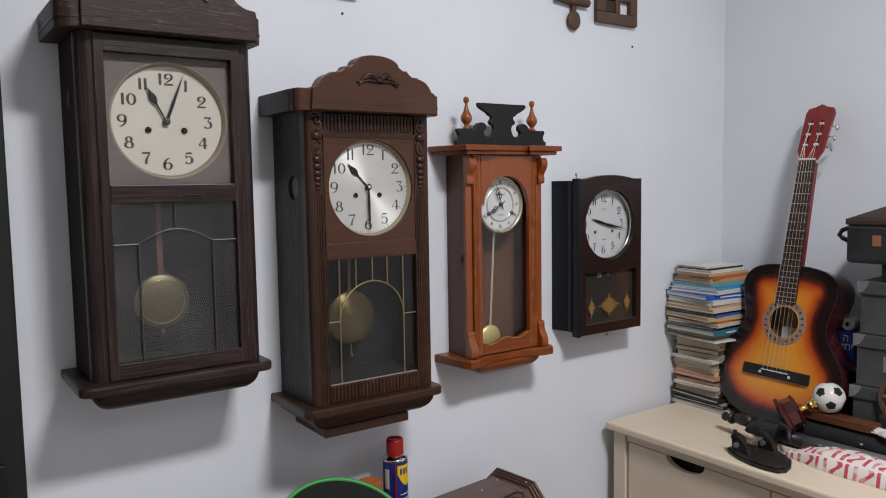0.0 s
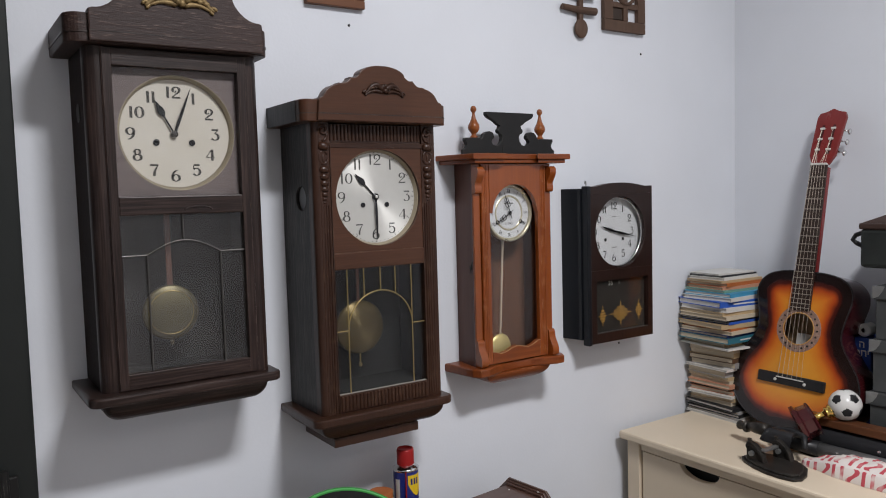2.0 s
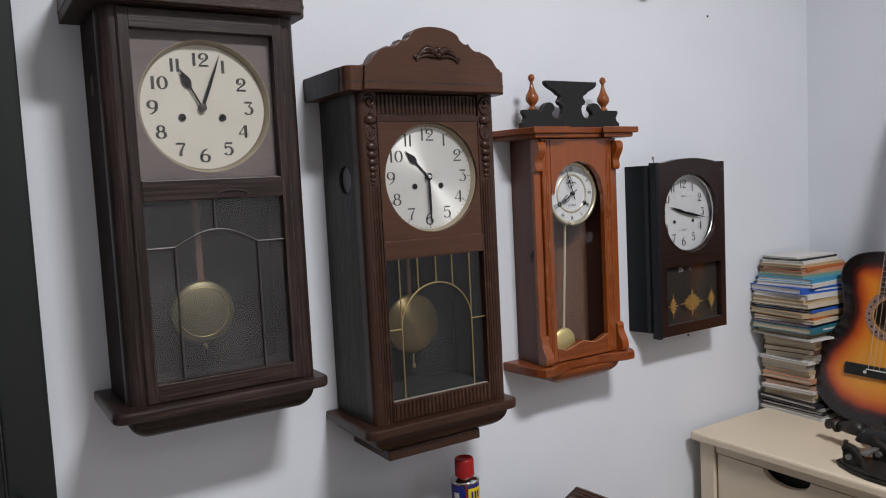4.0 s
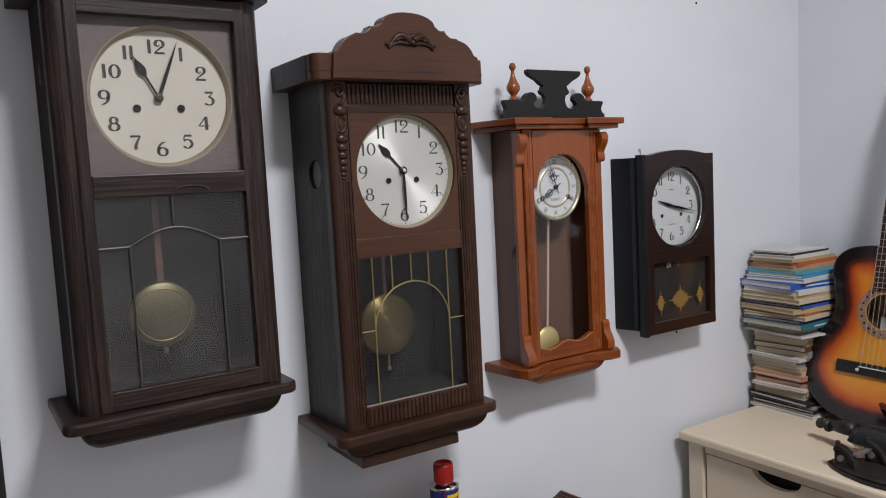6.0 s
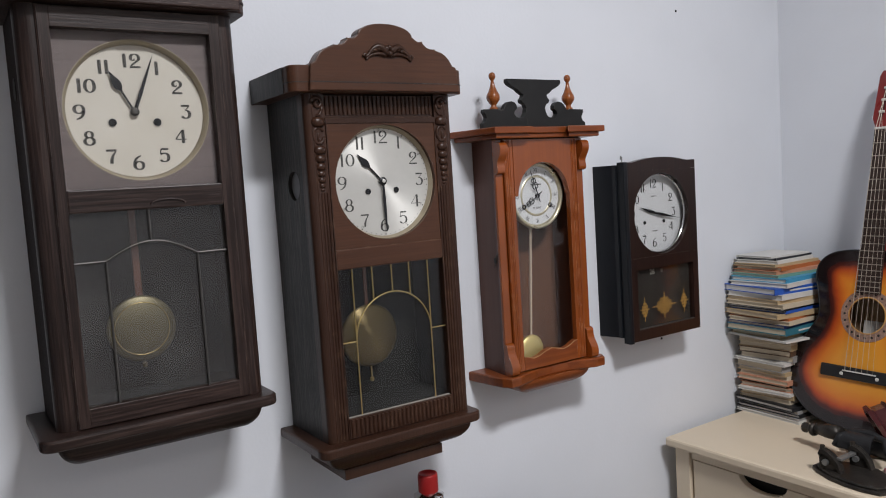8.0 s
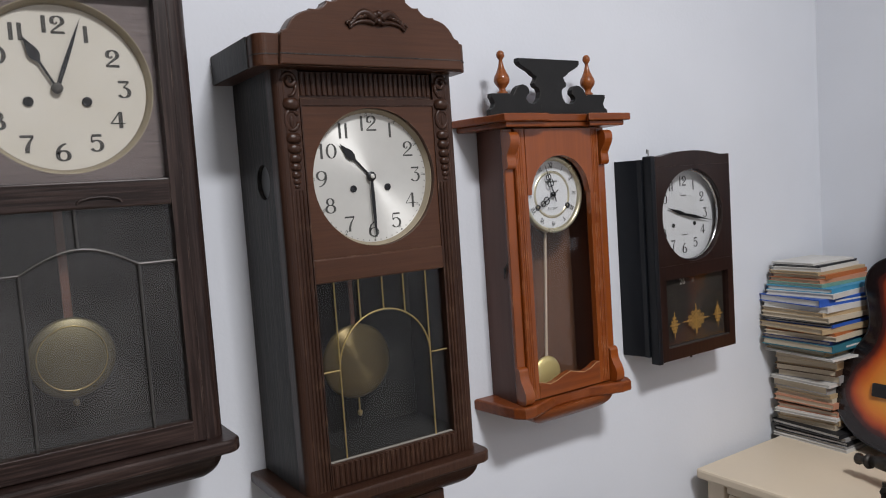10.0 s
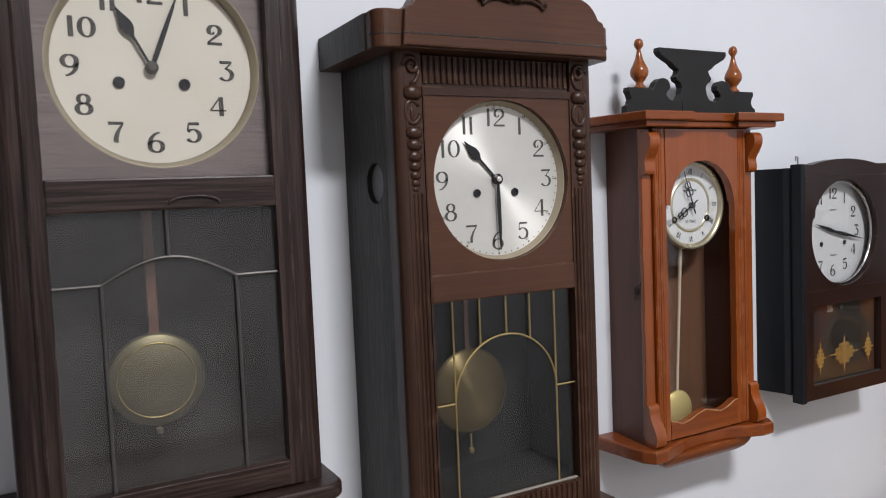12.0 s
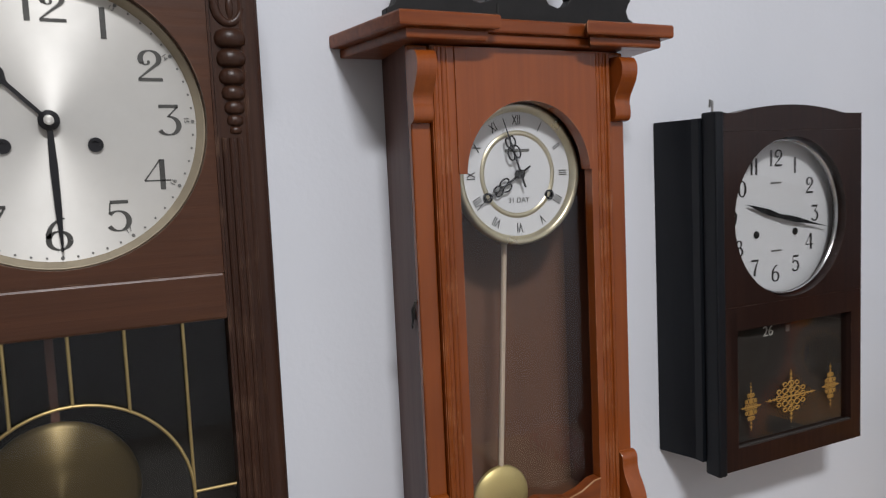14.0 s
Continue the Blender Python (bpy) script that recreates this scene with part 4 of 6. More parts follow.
for s in (-1, 1):
    fin = [(0, 0), (0.0085, 0), (0.0085, 0.003), (0.0055, 0.006), (0.005, 0.009), (0.0075, 0.012), (0.0118, 0.018), (0.0128, 0.023), (0.0118, 0.028), (0.0085, 0.034), (0.0055, 0.041), (0.0035, 0.049), (0.0028, 0.054),
           (0.004, 0.0555), (0.0062, 0.059), (0.0066, 0.062), (0.0055, 0.066), (0.003, 0.0685), (0, 0.069)]
    part("finial", lathe(fin, Matrix.Translation((1.2595 + s * 0.103, 1.3865, 1.7082)) @ Matrix.Diagonal((1.1, 1.1, 1.1, 1)), 24), FINIAL, c3, "turned reddish wood finial", smooth=True)
serp = [(1.097, 1.449), (1.106, 1.375), (1.110, 1.350), (1.122, 1.333), (1.145, 1.332), (1.175, 1.343), (1.21, 1.356), (1.252, 1.359), (1.294, 1.356), (1.33, 1.343), (1.36, 1.332), (1.383, 1.333), (1.394, 1.350), (1.398, 1.375), (1.407, 1.449)]
part("base_shelf", prism(serp, 1.144, 1.165, "z", 0.004, segs=3), CHERRY_H, c3, "cherry base shelf with serpentine worn edge")
part("base_drop", bowl(1.152, 1.352, 1.350, 1.449, 1.1445, 1.111, 0.066, 0.045, 0.003), CHERRY_H, c3, "tapered cherry moulding below the base")

# ---- small black clock ----
CHROME_HOOK = mat("dull_steel_hook", (0.35, 0.35, 0.34), 0.4, metal=0.7, amount=0.3)
c4 = thing("wall_clock", pose(1.63, WALL_Y, 1.165), "small black wall clock with white dial and gilt glass ornaments", "wall clock")
part("case", prism([(1.4885, 1.449), (1.5010, 1.4005), (1.764, 1.4005), (1.764, 1.449)], 1.177, 1.582, "z", 0.001), EBONY, c4, "blue-black box case")
part("case_rim", window_plate(1.5010, 1.764, 1.177, 1.582, 1.513, 1.752, 1.189, 1.570, 1.3892, 1.4003), EBONY, c4)
CX, DZ, PX = 1.632, 1.462, 1.636
top_c4 = [(1.505 + 0.252 * t, 1.586 + 0.010 * max(0.0, math.sin(math.pi * min(max((t - 0.14) / 0.72, 0), 1))) ** 0.8) for t in [i / 24 for i in range(25)]]
fr = holed(1.518, 1.757, 1.362, 1.5655, CX, DZ, 0.0965, 1.369, 1.389)
door_c4 = part("door", fr, VENEER, c4, "dark veneered front with round opening")
part("top_rail", prism([(1.518, 1.5657), (1.757, 1.5657)] + [p for p in reversed(top_c4) if p[0] > 1.518] + [(1.518, 1.587)], 1.369, 1.389), VENEER, door_c4)
part("window_frame", window_plate(1.518, 1.757, 1.166, 1.3618, 1.538, 1.738, 1.192, 1.334, 1.369, 1.389), VENEER, door_c4)
part("door_edge", box(1.505, 1.518, 1.367, 1.389, 1.163, 1.588, 0.002), EBONY, door_c4)
part("hook", tube([(1.512, 1.378, 1.588), (1.512, 1.378, 1.600), (1.5125, 1.382, 1.602), (1.514, 1.384, 1.594)], 0.0013, 8), CHROME_HOOK, door_c4)
dial = part("dial", prism(circle(PX, DZ, 0.1035, 72), 1.3965, 1.3995), WHITE_DIAL, c4, "white dial with arabic numerals")
part("bezel", lathe([(0.0965, 0), (0.0945, 0.004), (0.0925, 0.004), (0.0915, 0)], Matrix.Translation((CX, 1.3825, DZ)) @ ry, 72), mat("chrome_bezel", (0.75, 0.75, 0.75), 0.15, metal=1.0, amount=0.1, blot=0.02), c4, "chrome inner ring", smooth=True)
numerals(dial, PX - 0.003, DZ, 1.3962, 0.0715, 0.0200, 1.0, heavy=0.18, hair=0.07)
for s in (-1, 1):
    part("winding_hole", lathe([(0.0045, 0), (0.0045, 0.001), (0, 0.001)], Matrix.Translation((PX - 0.002 + s * 0.034, 1.3962, DZ - 0.021)) @ ry, 16), INK, dial)
    part("maker_mark", box(PX - 0.010, PX + 0.008, 1.3958, 1.3963, DZ - 0.001 + s * 0.042 - 0.001, DZ + s * 0.042), GREY_INK, dial)
part("hour_hand", hand_mesh(PX, DZ, 1.3915, 287, [(0.0012, -0.012), (0.0035, 0.012), (0.0038, 0.02), (0.0015, 0.045), (0.0, 0.058)]), STEEL_BLACK, c4)
part("minute_hand", hand_mesh(PX, DZ, 1.3895, 102, [(0.0012, -0.014), (0.0032, 0.01), (0.0034, 0.025), (0.0012, 0.06), (0.0, 0.086)]), STEEL_BLACK, c4)
pane = part("dial_glass", prism(circle(CX, DZ, 0.0964, 64), 1.3725, 1.374), GLASS, c4)
pane.visible_shadow = False
# paler blotches in the backing stand for cellophane and for reflections on the glass
part("window_back", box(1.538, 1.738, 1.3835, 1.386, 1.192, 1.334), mat("brown_black_glass_back", (0.030, 0.026, 0.022), 0.6, second=(0.055, 0.050, 0.045), scale=(14, 14, 30), amount=0.6, spread=(0.5, 0.7)), c4)
pane = part("window_pane", box(1.5385, 1.7375, 1.3755, 1.3775, 1.1925, 1.3335), GLASS, c4)
pane.visible_shadow = False
part("sill_edge", box(1.538, 1.738, 1.3705, 1.374, 1.1915, 1.194), LEAD, c4)


def gilt_ornament(cx, cz, sx, sz, parent, r):
    """A diamond of printed scrolls: rings in rows that narrow towards four tips."""
    bm = bmesh.new()
    y = 1.3748
    for u, v in [(i, j) for i in range(-3, 4) for j in range(-3, 4)]:
        k = abs(u) + abs(v)
        if 0 < k <= 3 and not (k == 3 and 0 in (u, v)):
            px, pz, q = cx + u * sx * 0.235, cz + v * sz * 0.235, 0.72 if k == 3 else 1.0
            tube([(px + 0.105 * q * sx * math.cos(a), y, pz + 0.105 * q * sz * math.sin(a)) for a in [i * 0.785 for i in range(9)]], r, 5, bm)
    for s in (-1, 1):
        tube([(cx, y, cz), (cx + s * sx, y, cz)], r, 5, bm, [1.5, 0.4])
        tube([(cx, y, cz), (cx, y, cz + s * sz)], r, 5, bm, [1.5, 0.4])
        for k in (0.66, 0.82):
            prism(circle(cx + s * sx * k, cz, 2.2 * r, 8), y - 0.0006, y + 0.0004, bm=bm)
            prism(circle(cx, cz + s * sz * k, 2.2 * r, 8), y - 0.0006, y + 0.0004, bm=bm)
    return part("gilt_ornament", bm, GILT, parent, "printed gilt lattice ornament")


gilt_ornament(1.634, 1.239, 0.045, 0.034, c4, 0.0008)
gilt_ornament(1.565, 1.237, 0.017, 0.030, c4, 0.00055)
gilt_ornament(1.706, 1.241, 0.017, 0.030, c4, 0.00055)
bm = words("26", 0.018)
bm.transform(Matrix.Translation((1.603, 1.382, 1.323)))
part("date_text", bm, mat("date_white", (0.55, 0.54, 0.5), 0.5), c4)
part("day_mark", box(1.634, 1.640, 1.3815, 1.3825, 1.319, 1.327), GREY_INK, c4)

# ---- dresser ----
PAPER = mat("book_pages", (0.58, 0.50, 0.38), 0.8, second=(0.36, 0.29, 0.20), scale=(3, 3, 900), amount=0.7, bump=0.3, blot=0.1)
PAPER_WHITE = mat("white_pages", (0.68, 0.66, 0.62), 0.8, second=(0.48, 0.46, 0.43), scale=(3, 3, 900), amount=0.6, bump=0.3, blot=0.08)
PLASTIC_BLACK = mat("black_plastic", (0.014, 0.014, 0.015), 0.38, second=(0.03, 0.03, 0.031), scale=(25, 25, 25), amount=0.5)
IRON = mat("black_cast_iron", (0.026, 0.024, 0.022), 0.4, metal=0.5, second=(0.07, 0.06, 0.05), scale=(40, 40, 40), amount=0.7, bump=0.4, fine=150)
dresser = thing("dresser", pose(1.96, 0.93, 0), "cream painted chest of drawers with half-moon finger pulls", "dresser")
TOP = 0.890
part("top_board", box(1.672, 2.246, 0.42, 1.424, TOP - 0.024, TOP, 0.006), CREAM, dresser)
for y0, y1 in ((1.366, 1.410), (0.434, 0.476)):
    part("front_post", box(1.692, 1.732, y0, y1, 0, TOP - 0.024, 0.003), CREAM, dresser)
    part("back_post", box(2.20, 2.24, y0, y1, 0, TOP - 0.024, 0.003), CREAM, dresser)
for y0, y1 in ((1.376, 1.392), (0.446, 0.462)):
    part("side_panel", box(1.732, 2.20, y0, y1, 0.12, TOP - 0.024), CREAM, dresser)
part("top_rail", box(1.696, 1.72, 0.476, 1.362, TOP - 0.047, TOP - 0.024, 0.001), CREAM, dresser)
part("back_panel", box(2.20, 2.21, 0.476, 1.362, 0.12, TOP - 0.03), CREAM, dresser)
# black sheet added behind the drawer fronts as the shade inside the carcass
part("carcass_shade", box(1.735, 1.742, 0.476, 1.362, 0.12, TOP - 0.05), INK, dresser)
for row in range(3):
    z1 = TOP - 0.050 - row * 0.245
    for y0, y1 in ((0.925, 1.3595), (0.4785, 0.9205)):
        cy, n = (y0 + y1) / 2 + (0.026 if y0 > 0.9 else 0), 14
        pts = [(y0, z1 - 0.238), (y1, z1 - 0.238), (y1, z1), (cy + 0.061, z1)] + [(cy + 0.061 * math.cos(math.pi * i / n), z1 - 0.030 * math.sin(math.pi * i / n)) for i in range(1, n)] + [(cy - 0.061, z1), (y0, z1)]
        drawer = part("drawer_front", prism(pts, 1.698, 1.716, "x", 0.0015), CREAM, dresser)


# ---- books ----
def cover_mat(name, c, rough=0.45):
    return mat("cover_" + name, c, rough, second=[v * 0.8 for v in c], scale=(20, 20, 20), amount=0.5, blot=0.12)


COV = {"white": cover_mat("white", (0.62, 0.60, 0.56)), "black": cover_mat("black", (0.02, 0.02, 0.022)), "orange": cover_mat("orange", (0.42, 0.13, 0.04)),
       "green": cover_mat("green", (0.16, 0.30, 0.24)), "cyan": cover_mat("cyan", (0.06, 0.28, 0.46)), "blue": cover_mat("blue", (0.03, 0.10, 0.42)),
       "navy": cover_mat("navy", (0.02, 0.03, 0.10)), "tan": cover_mat("tan", (0.45, 0.33, 0.19)), "teal": cover_mat("teal", (0.03, 0.15, 0.20)),
       "brown": cover_mat("brown", (0.10, 0.055, 0.03)), "grey": cover_mat("grey", (0.30, 0.29, 0.28)), "red": cover_mat("red", (0.36, 0.03, 0.05)), "salmon": cover_mat("salmon", (0.50, 0.24, 0.15)), "cream": cover_mat("cream", (0.56, 0.48, 0.36))}
SAID = {"white": "white", "black": "black", "orange": "orange", "green": "pale green", "cyan": "bright blue", "blue": "deep blue", "navy": "dark navy", "tan": "tan", "teal": "teal", "brown": "brown", "grey": "grey", "red": "red", "salmon": "salmon", "cream": "cream"}


def book(colour, thick, x0, y1, depth, width, turn, z, pages=True, title=""):
    """A closed book lying flat: spine towards the room's south, page edges towards the west."""
    m = pose(x0 + depth / 2, y1 - width / 2, z, 0, 0, turn)
    ob = thing("book", m, SAID[colour] + (" paperback book lying in a tall stack" if thick < 0.022 else " thick book lying in a tall stack"), "book", "stack of books", world_coords=False)
    c, a, b = 0.0018, depth / 2, width / 2
    bm = box(-a, a, -b, b, 0, c)
    box(-a, a, -b, b, thick - c, thick, bm=bm)
    box(-a, a, -b, -b + c, c, thick - c, bm=bm)
    part("cover", bm, COV[colour], ob)
    part("page_block", box(-a + 0.003, a - 0.003, -b + c, b - 0.003, c, thick - c), PAPER_WHITE if colour in ("white", "blue", "cyan", "black", "green") else PAPER, ob)
    if title:
        w = 0.55 * depth
        part("spine_title", box(-w / 2, w / 2, -b - 0.0006, -b, thick * 0.38, thick * 0.62), COV[title], ob, "pale title bar on the spine")
    return z + thick


random.seed(4)
z = TOP
GROW = 1.256
STACK = [
    ("white", 0.006, 1.976, 0.25, 0.190), ("grey", 0.005, 1.988, 0.24, 0.190), ("black", 0.007, 1.980, 0.24, 0.185), ("grey", 0.006, 1.986, 0.23, 0.185), ("black", 0.008, 1.982, 0.22, 0.180),
    ("cream", 0.009, 1.992, 0.21, 0.150), ("tan", 0.010, 1.988, 0.20, 0.148), ("white", 0.006, 1.984, 0.21, 0.150), ("salmon", 0.009, 1.990, 0.20, 0.148), ("brown", 0.007, 1.993, 0.20, 0.146),
    ("salmon", 0.010, 1.988, 0.20, 0.150), ("cream", 0.009, 1.992, 0.20, 0.148), ("tan", 0.008, 1.986, 0.20, 0.150), ("grey", 0.015, 1.990, 0.21, 0.146), ("white", 0.006, 1.974, 0.23, 0.155),
    ("grey", 0.013, 1.990, 0.20, 0.150), ("brown", 0.012, 1.992, 0.20, 0.148), ("tan", 0.012, 1.988, 0.20, 0.150), ("cream", 0.013, 1.984, 0.21, 0.150), ("white", 0.004, 1.962, 0.25, 0.190),
    ("tan", 0.012, 1.966, 0.23, 0.160), ("teal", 0.013, 1.944, 0.25, 0.180), ("navy", 0.007, 1.954, 0.22, 0.170), ("cream", 0.008, 1.950, 0.23, 0.178), ("orange", 0.005, 1.958, 0.22, 0.170),
    ("tan", 0.010, 1.950, 0.23, 0.176), ("blue", 0.006, 1.960, 0.22, 0.172), ("black", 0.005, 1.950, 0.21, 0.170), ("cream", 0.009, 1.954, 0.23, 0.176), ("tan", 0.008, 1.950, 0.22, 0.170),
    ("white", 0.011, 1.952, 0.24, 0.172), ("blue", 0.013, 1.954, 0.25, 0.170), ("white", 0.009, 1.960, 0.24, 0.166), ("cyan", 0.009, 1.966, 0.25, 0.162), ("green", 0.006, 1.980, 0.22, 0.145),
    ("salmon", 0.007, 1.984, 0.20, 0.140), ("orange", 0.008, 1.988, 0.20, 0.135), ("tan", 0.006, 1.990, 0.20, 0.130), ("white", 0.007, 1.988, 0.18, 0.125), ("black", 0.004, 1.993, 0.18, 0.118),
    ("white", 0.004, 2.002, 0.17, 0.112),
]
for i, (colour, thick, x0, depth, width) in enumerate(STACK):
    top_part = i >= 19
    z = book(colour, thick * GROW, x0 + 0.006 - 0.008 * (i % 3 == 1), 1.432, depth * 0.92, width, random.uniform(-6, 6) - (4 if top_part else 0), z, title="white" if colour in ("teal", "blue", "black", "cyan") and thick > 0.009 else "")

# ---- guitar ----
S, N = Vector((2.02, 1.109, 1.040)), Vector((2.138, 1.100, 1.628))
LEN = (N - S).length
gu = (N - S).normalized()
gx = Vector((0, -1, 0))
gx = (gx - gu * gx.dot(gu)).normalized()
gy = gu.cross(gx)
GM = Matrix.Translation(S) @ Matrix((gx, gy, gu)).transposed().to_4x4()
guitar = thing("acoustic_guitar", GM, "sunburst acoustic guitar leaning against the wall on the dresser", "guitar", world_coords=False)
DEEP = 0.092
half = [(0.0, -0.140), (0.07, -0.135), (0.128, -0.114), (0.170, -0.072), (0.187, -0.018), (0.177, 0.035), (0.148, 0.080), (0.125, 0.118), (0.121, 0.150), (0.130, 0.195), (0.138, 0.230), (0.131, 0.264), (0.103, 0.289), (0.055, 0.300), (0.0, 0.301)]


def spline(pts, per=8):
    out = []
    for i in range(len(pts) - 1):
        p0, p1, p2, p3 = pts[max(i - 1, 0)], pts[i], pts[i + 1], pts[min(i + 2, len(pts) - 1)]
        for k in range(per):
            t = k / per
            out.append(tuple(0.5 * (2 * b + (c - a) * t + (2 * a - 5 * b + 4 * c - d) * t * t + (3 * b - a - 3 * c + d) * t ** 3) for a, b, c, d in zip(p0, p1, p2, p3)))
    return out + [pts[-1]]


right = spline(half)
outline = right + [(-x, z) for x, z in reversed(right[1:-1])]
HZ, HR = 0.142, 0.043


def burst_mat():
    m = mat("sunburst_lacquer", (0.5, 0.2, 0.03), 0.22, coat=0.6, blot=0.05)
    n, l = m.node_tree.nodes, m.node_tree.links
    at = n.new("ShaderNodeAttribute")
    at.attribute_name = "edge"
    nz = n.new("ShaderNodeTexNoise")
    nz.inputs["Scale"].default_value = 9
    ad = n.new("ShaderNodeMath")
    ad.operation = "MULTIPLY_ADD"
    ad.inputs[1].default_value, ad.inputs[2].default_value = 0.014, -0.007
    l.new(nz.outputs["Fac"], ad.inputs[0])
    sm = n.new("ShaderNodeMath")
    l.new(at.outputs["Fac"], sm.inputs[0])
    l.new(ad.outputs[0], sm.inputs[1])
    mr = n.new("ShaderNodeMapRange")
    mr.inputs["From Max"].default_value = 0.135
    l.new(sm.outputs[0], mr.inputs["Value"])
    cr = n.new("ShaderNodeValToRGB")
    e = cr.color_ramp.elements
    e[0].position, e[0].color = 0.17, (0.010, 0.006, 0.006, 1)
    e[1].position, e[1].color = 1.0, (0.72, 0.31, 0.035, 1)
    for p, c in ((0.27, (0.07, 0.012, 0.008, 1)), (0.36, (0.40, 0.06, 0.012, 1)), (0.50, (0.62, 0.17, 0.02, 1)), (0.72, (0.70, 0.28, 0.03, 1))):
        k = e.new(p)
        k.color = c
    l.new(mr.outputs[0], cr.inputs[0])
    l.new(cr.outputs[0], n["Principled BSDF"].inputs["Base Color"])
    return m


WINE = mat("wine_red_lacquer", (0.060, 0.008, 0.010), 0.22, second=(0.03, 0.005, 0.007), scale=(12, 12, 3), coat=0.6)
bm = bmesh.new()
lay = bm.verts.layers.float.new("edge")
rings = []
K = 16
for k in range(K + 1):
    t = (k / K) ** 1.4
    ring = []
    for x, z in outline:
        a = math.atan2(z - HZ, x)
        px, pz = x + (HR * math.cos(a) - x) * t, z + (HZ + HR * math.sin(a) - z) * t
        v = bm.verts.new((px, 0, pz))
        v[lay] = min(math.hypot(px - u, pz - w) for u, w in outline)
        ring.append(v)
    rings.append(ring)
n = len(outline)
for a, b in zip(rings, rings[1:]):
    for j in range(n):
        bm.faces.new((a[j], a[(j + 1) % n], b[(j + 1) % n], b[j]))
low = [bm.verts.new((v.co.x, 0.004, v.co.z)) for v in rings[-1]]
for j in range(n):
    bm.faces.new((rings[-1][j], rings[-1][(j + 1) % n], low[(j + 1) % n], low[j]))
part("soundboard", bm, burst_mat(), guitar, "sunburst top fading from amber to black")
bm = bmesh.new()
f = [bm.verts.new((x, 0.0, z)) for x, z in outline]
b = [bm.verts.new((x, DEEP, z)) for x, z in outline]
for j in range(n):
    bm.faces.new((f[j], f[(j + 1) % n], b[(j + 1) % n], b[j]))
bm.faces.new(b)
bmesh.ops.triangulate(bm, faces=[q for q in bm.faces if len(q.verts) > 4])
part("body_shell", bm, WINE, guitar, "wine red back and sides")
part("binding", tube([(x, 0.0, z) for x, z in outline] + [(outline[0][0], 0.0, outline[0][1])], 0.0018, 6), PLASTIC_BLACK, guitar)
part("inside_back", box(-0.09, 0.09, 0.074, 0.076, HZ - 0.15, HZ + 0.08), mat("bare_inner_wood", (0.42, 0.27, 0.15), 0.7, second=(0.32, 0.20, 0.11), scale=(80, 80, 6)), guitar, "bare wood inside the sound hole")
part("inside_label", box(-0.032, 0.032, 0.052, 0.053, HZ - 0.062, HZ - 0.012), COV["white"], guitar, "white paper label inside")
flat = Matrix.Translation((0, 0, HZ)) @ ry
ROS = mat("rosette_inlay", (0.34, 0.22, 0.17), 0.4, second=(0.20, 0.12, 0.09), scale=(160, 160, 160), amount=0.8, spread=(0.4, 0.6))
ros = part("rosette", lathe([(HR, 0.0002), (HR, 0.0012), (0.064, 0.0012), (0.0645, 0.0)], flat, 64), ROS, guitar, "mottled brown rosette ring")
part("rosette_line", lathe([(HR - 0.0005, 0.0008), (HR, 0.0018), (HR + 0.0025, 0.0018), (HR + 0.003, 0.001)], flat, 64), mat("amber_ring", (0.55, 0.30, 0.10), 0.4), ros)
for i in range(20):
    a = 2 * math.pi * i / 20
    part("rosette_spot", prism(circle(0.0545 * math.cos(a), HZ + 0.0545 * math.sin(a), 0.003, 8), -0.0019, -0.001), INK, ros)
bridge = part("bridge", box(-0.098, 0.098, -0.010, 0.0, -0.018, 0.012, 0.003), PLASTIC_BLACK, guitar, "black bridge")
part("saddle", box(-0.040, 0.040, -0.014, -0.008, 0.0005, 0.0035, 0.0008), COV["white"], bridge, "white saddle")
for s in (-1, 1):
    part("bridge_pin", lathe([(0.0045, 0), (0.004, 0.0025), (0, 0.0035)], Matrix.Translation((s * 0.043, -0.0095, -0.006)) @ ry, 16), COV["white"], bridge, "white dot")
RED_WOOD = mat("red_stained_head", (0.20, 0.020, 0.018), 0.3, second=(0.13, 0.012, 0.012), scale=(60, 60, 8), coat=0.4)
NECK = mat("rosewood_board", (0.030, 0.018, 0.014), 0.45, second=(0.055, 0.034, 0.026), scale=(120, 120, 8), amount=0.6)
part("neck", prism([(-0.023, LEN - 0.005), (0.023, LEN - 0.005), (0.028, 0.30), (-0.028, 0.30)], -0.002, 0.018, "y", 0.004), RED_WOOD, guitar, "red stained neck")
board = part("fingerboard", prism([(-0.024, LEN), (0.024, LEN), (0.0285, 0.195), (-0.0285, 0.195)], -0.008, -0.0005, "y", 0.001), NECK, guitar, "dark rosewood fingerboard")
for k in range(1, 20):
    fz = LEN * 2 ** (-k / 12)
    w = 0.024 + 0.0045 * (LEN - fz) / (LEN - 0.195)
    part("fret", tube([(-w, -0.0082, fz), (w, -0.0082, fz)], 0.0011, 6), mat("fret_metal", (0.42, 0.38, 0.32), 0.35, metal=0.8, amount=0.2) if k == 1 else bpy.data.materials["fret_metal"], board)
part("nut", box(-0.024, 0.024, -0.012, -0.002, LEN, LEN + 0.005, 0.001), COV["white"], guitar, "white nut")
tilt = Matrix.Translation((0, -0.004, LEN + 0.004)) @ Matrix.Rotation(radians(-12), 4, "X")
hp = [(-0.024, 0), (0.024, 0), (0.0365, 0.026), (0.0415, 0.142), (0.036, 0.156), (0.018, 0.160), (0.0, 0.169), (-0.018, 0.160), (-0.036, 0.156), (-0.0415, 0.142), (-0.0365, 0.026)]
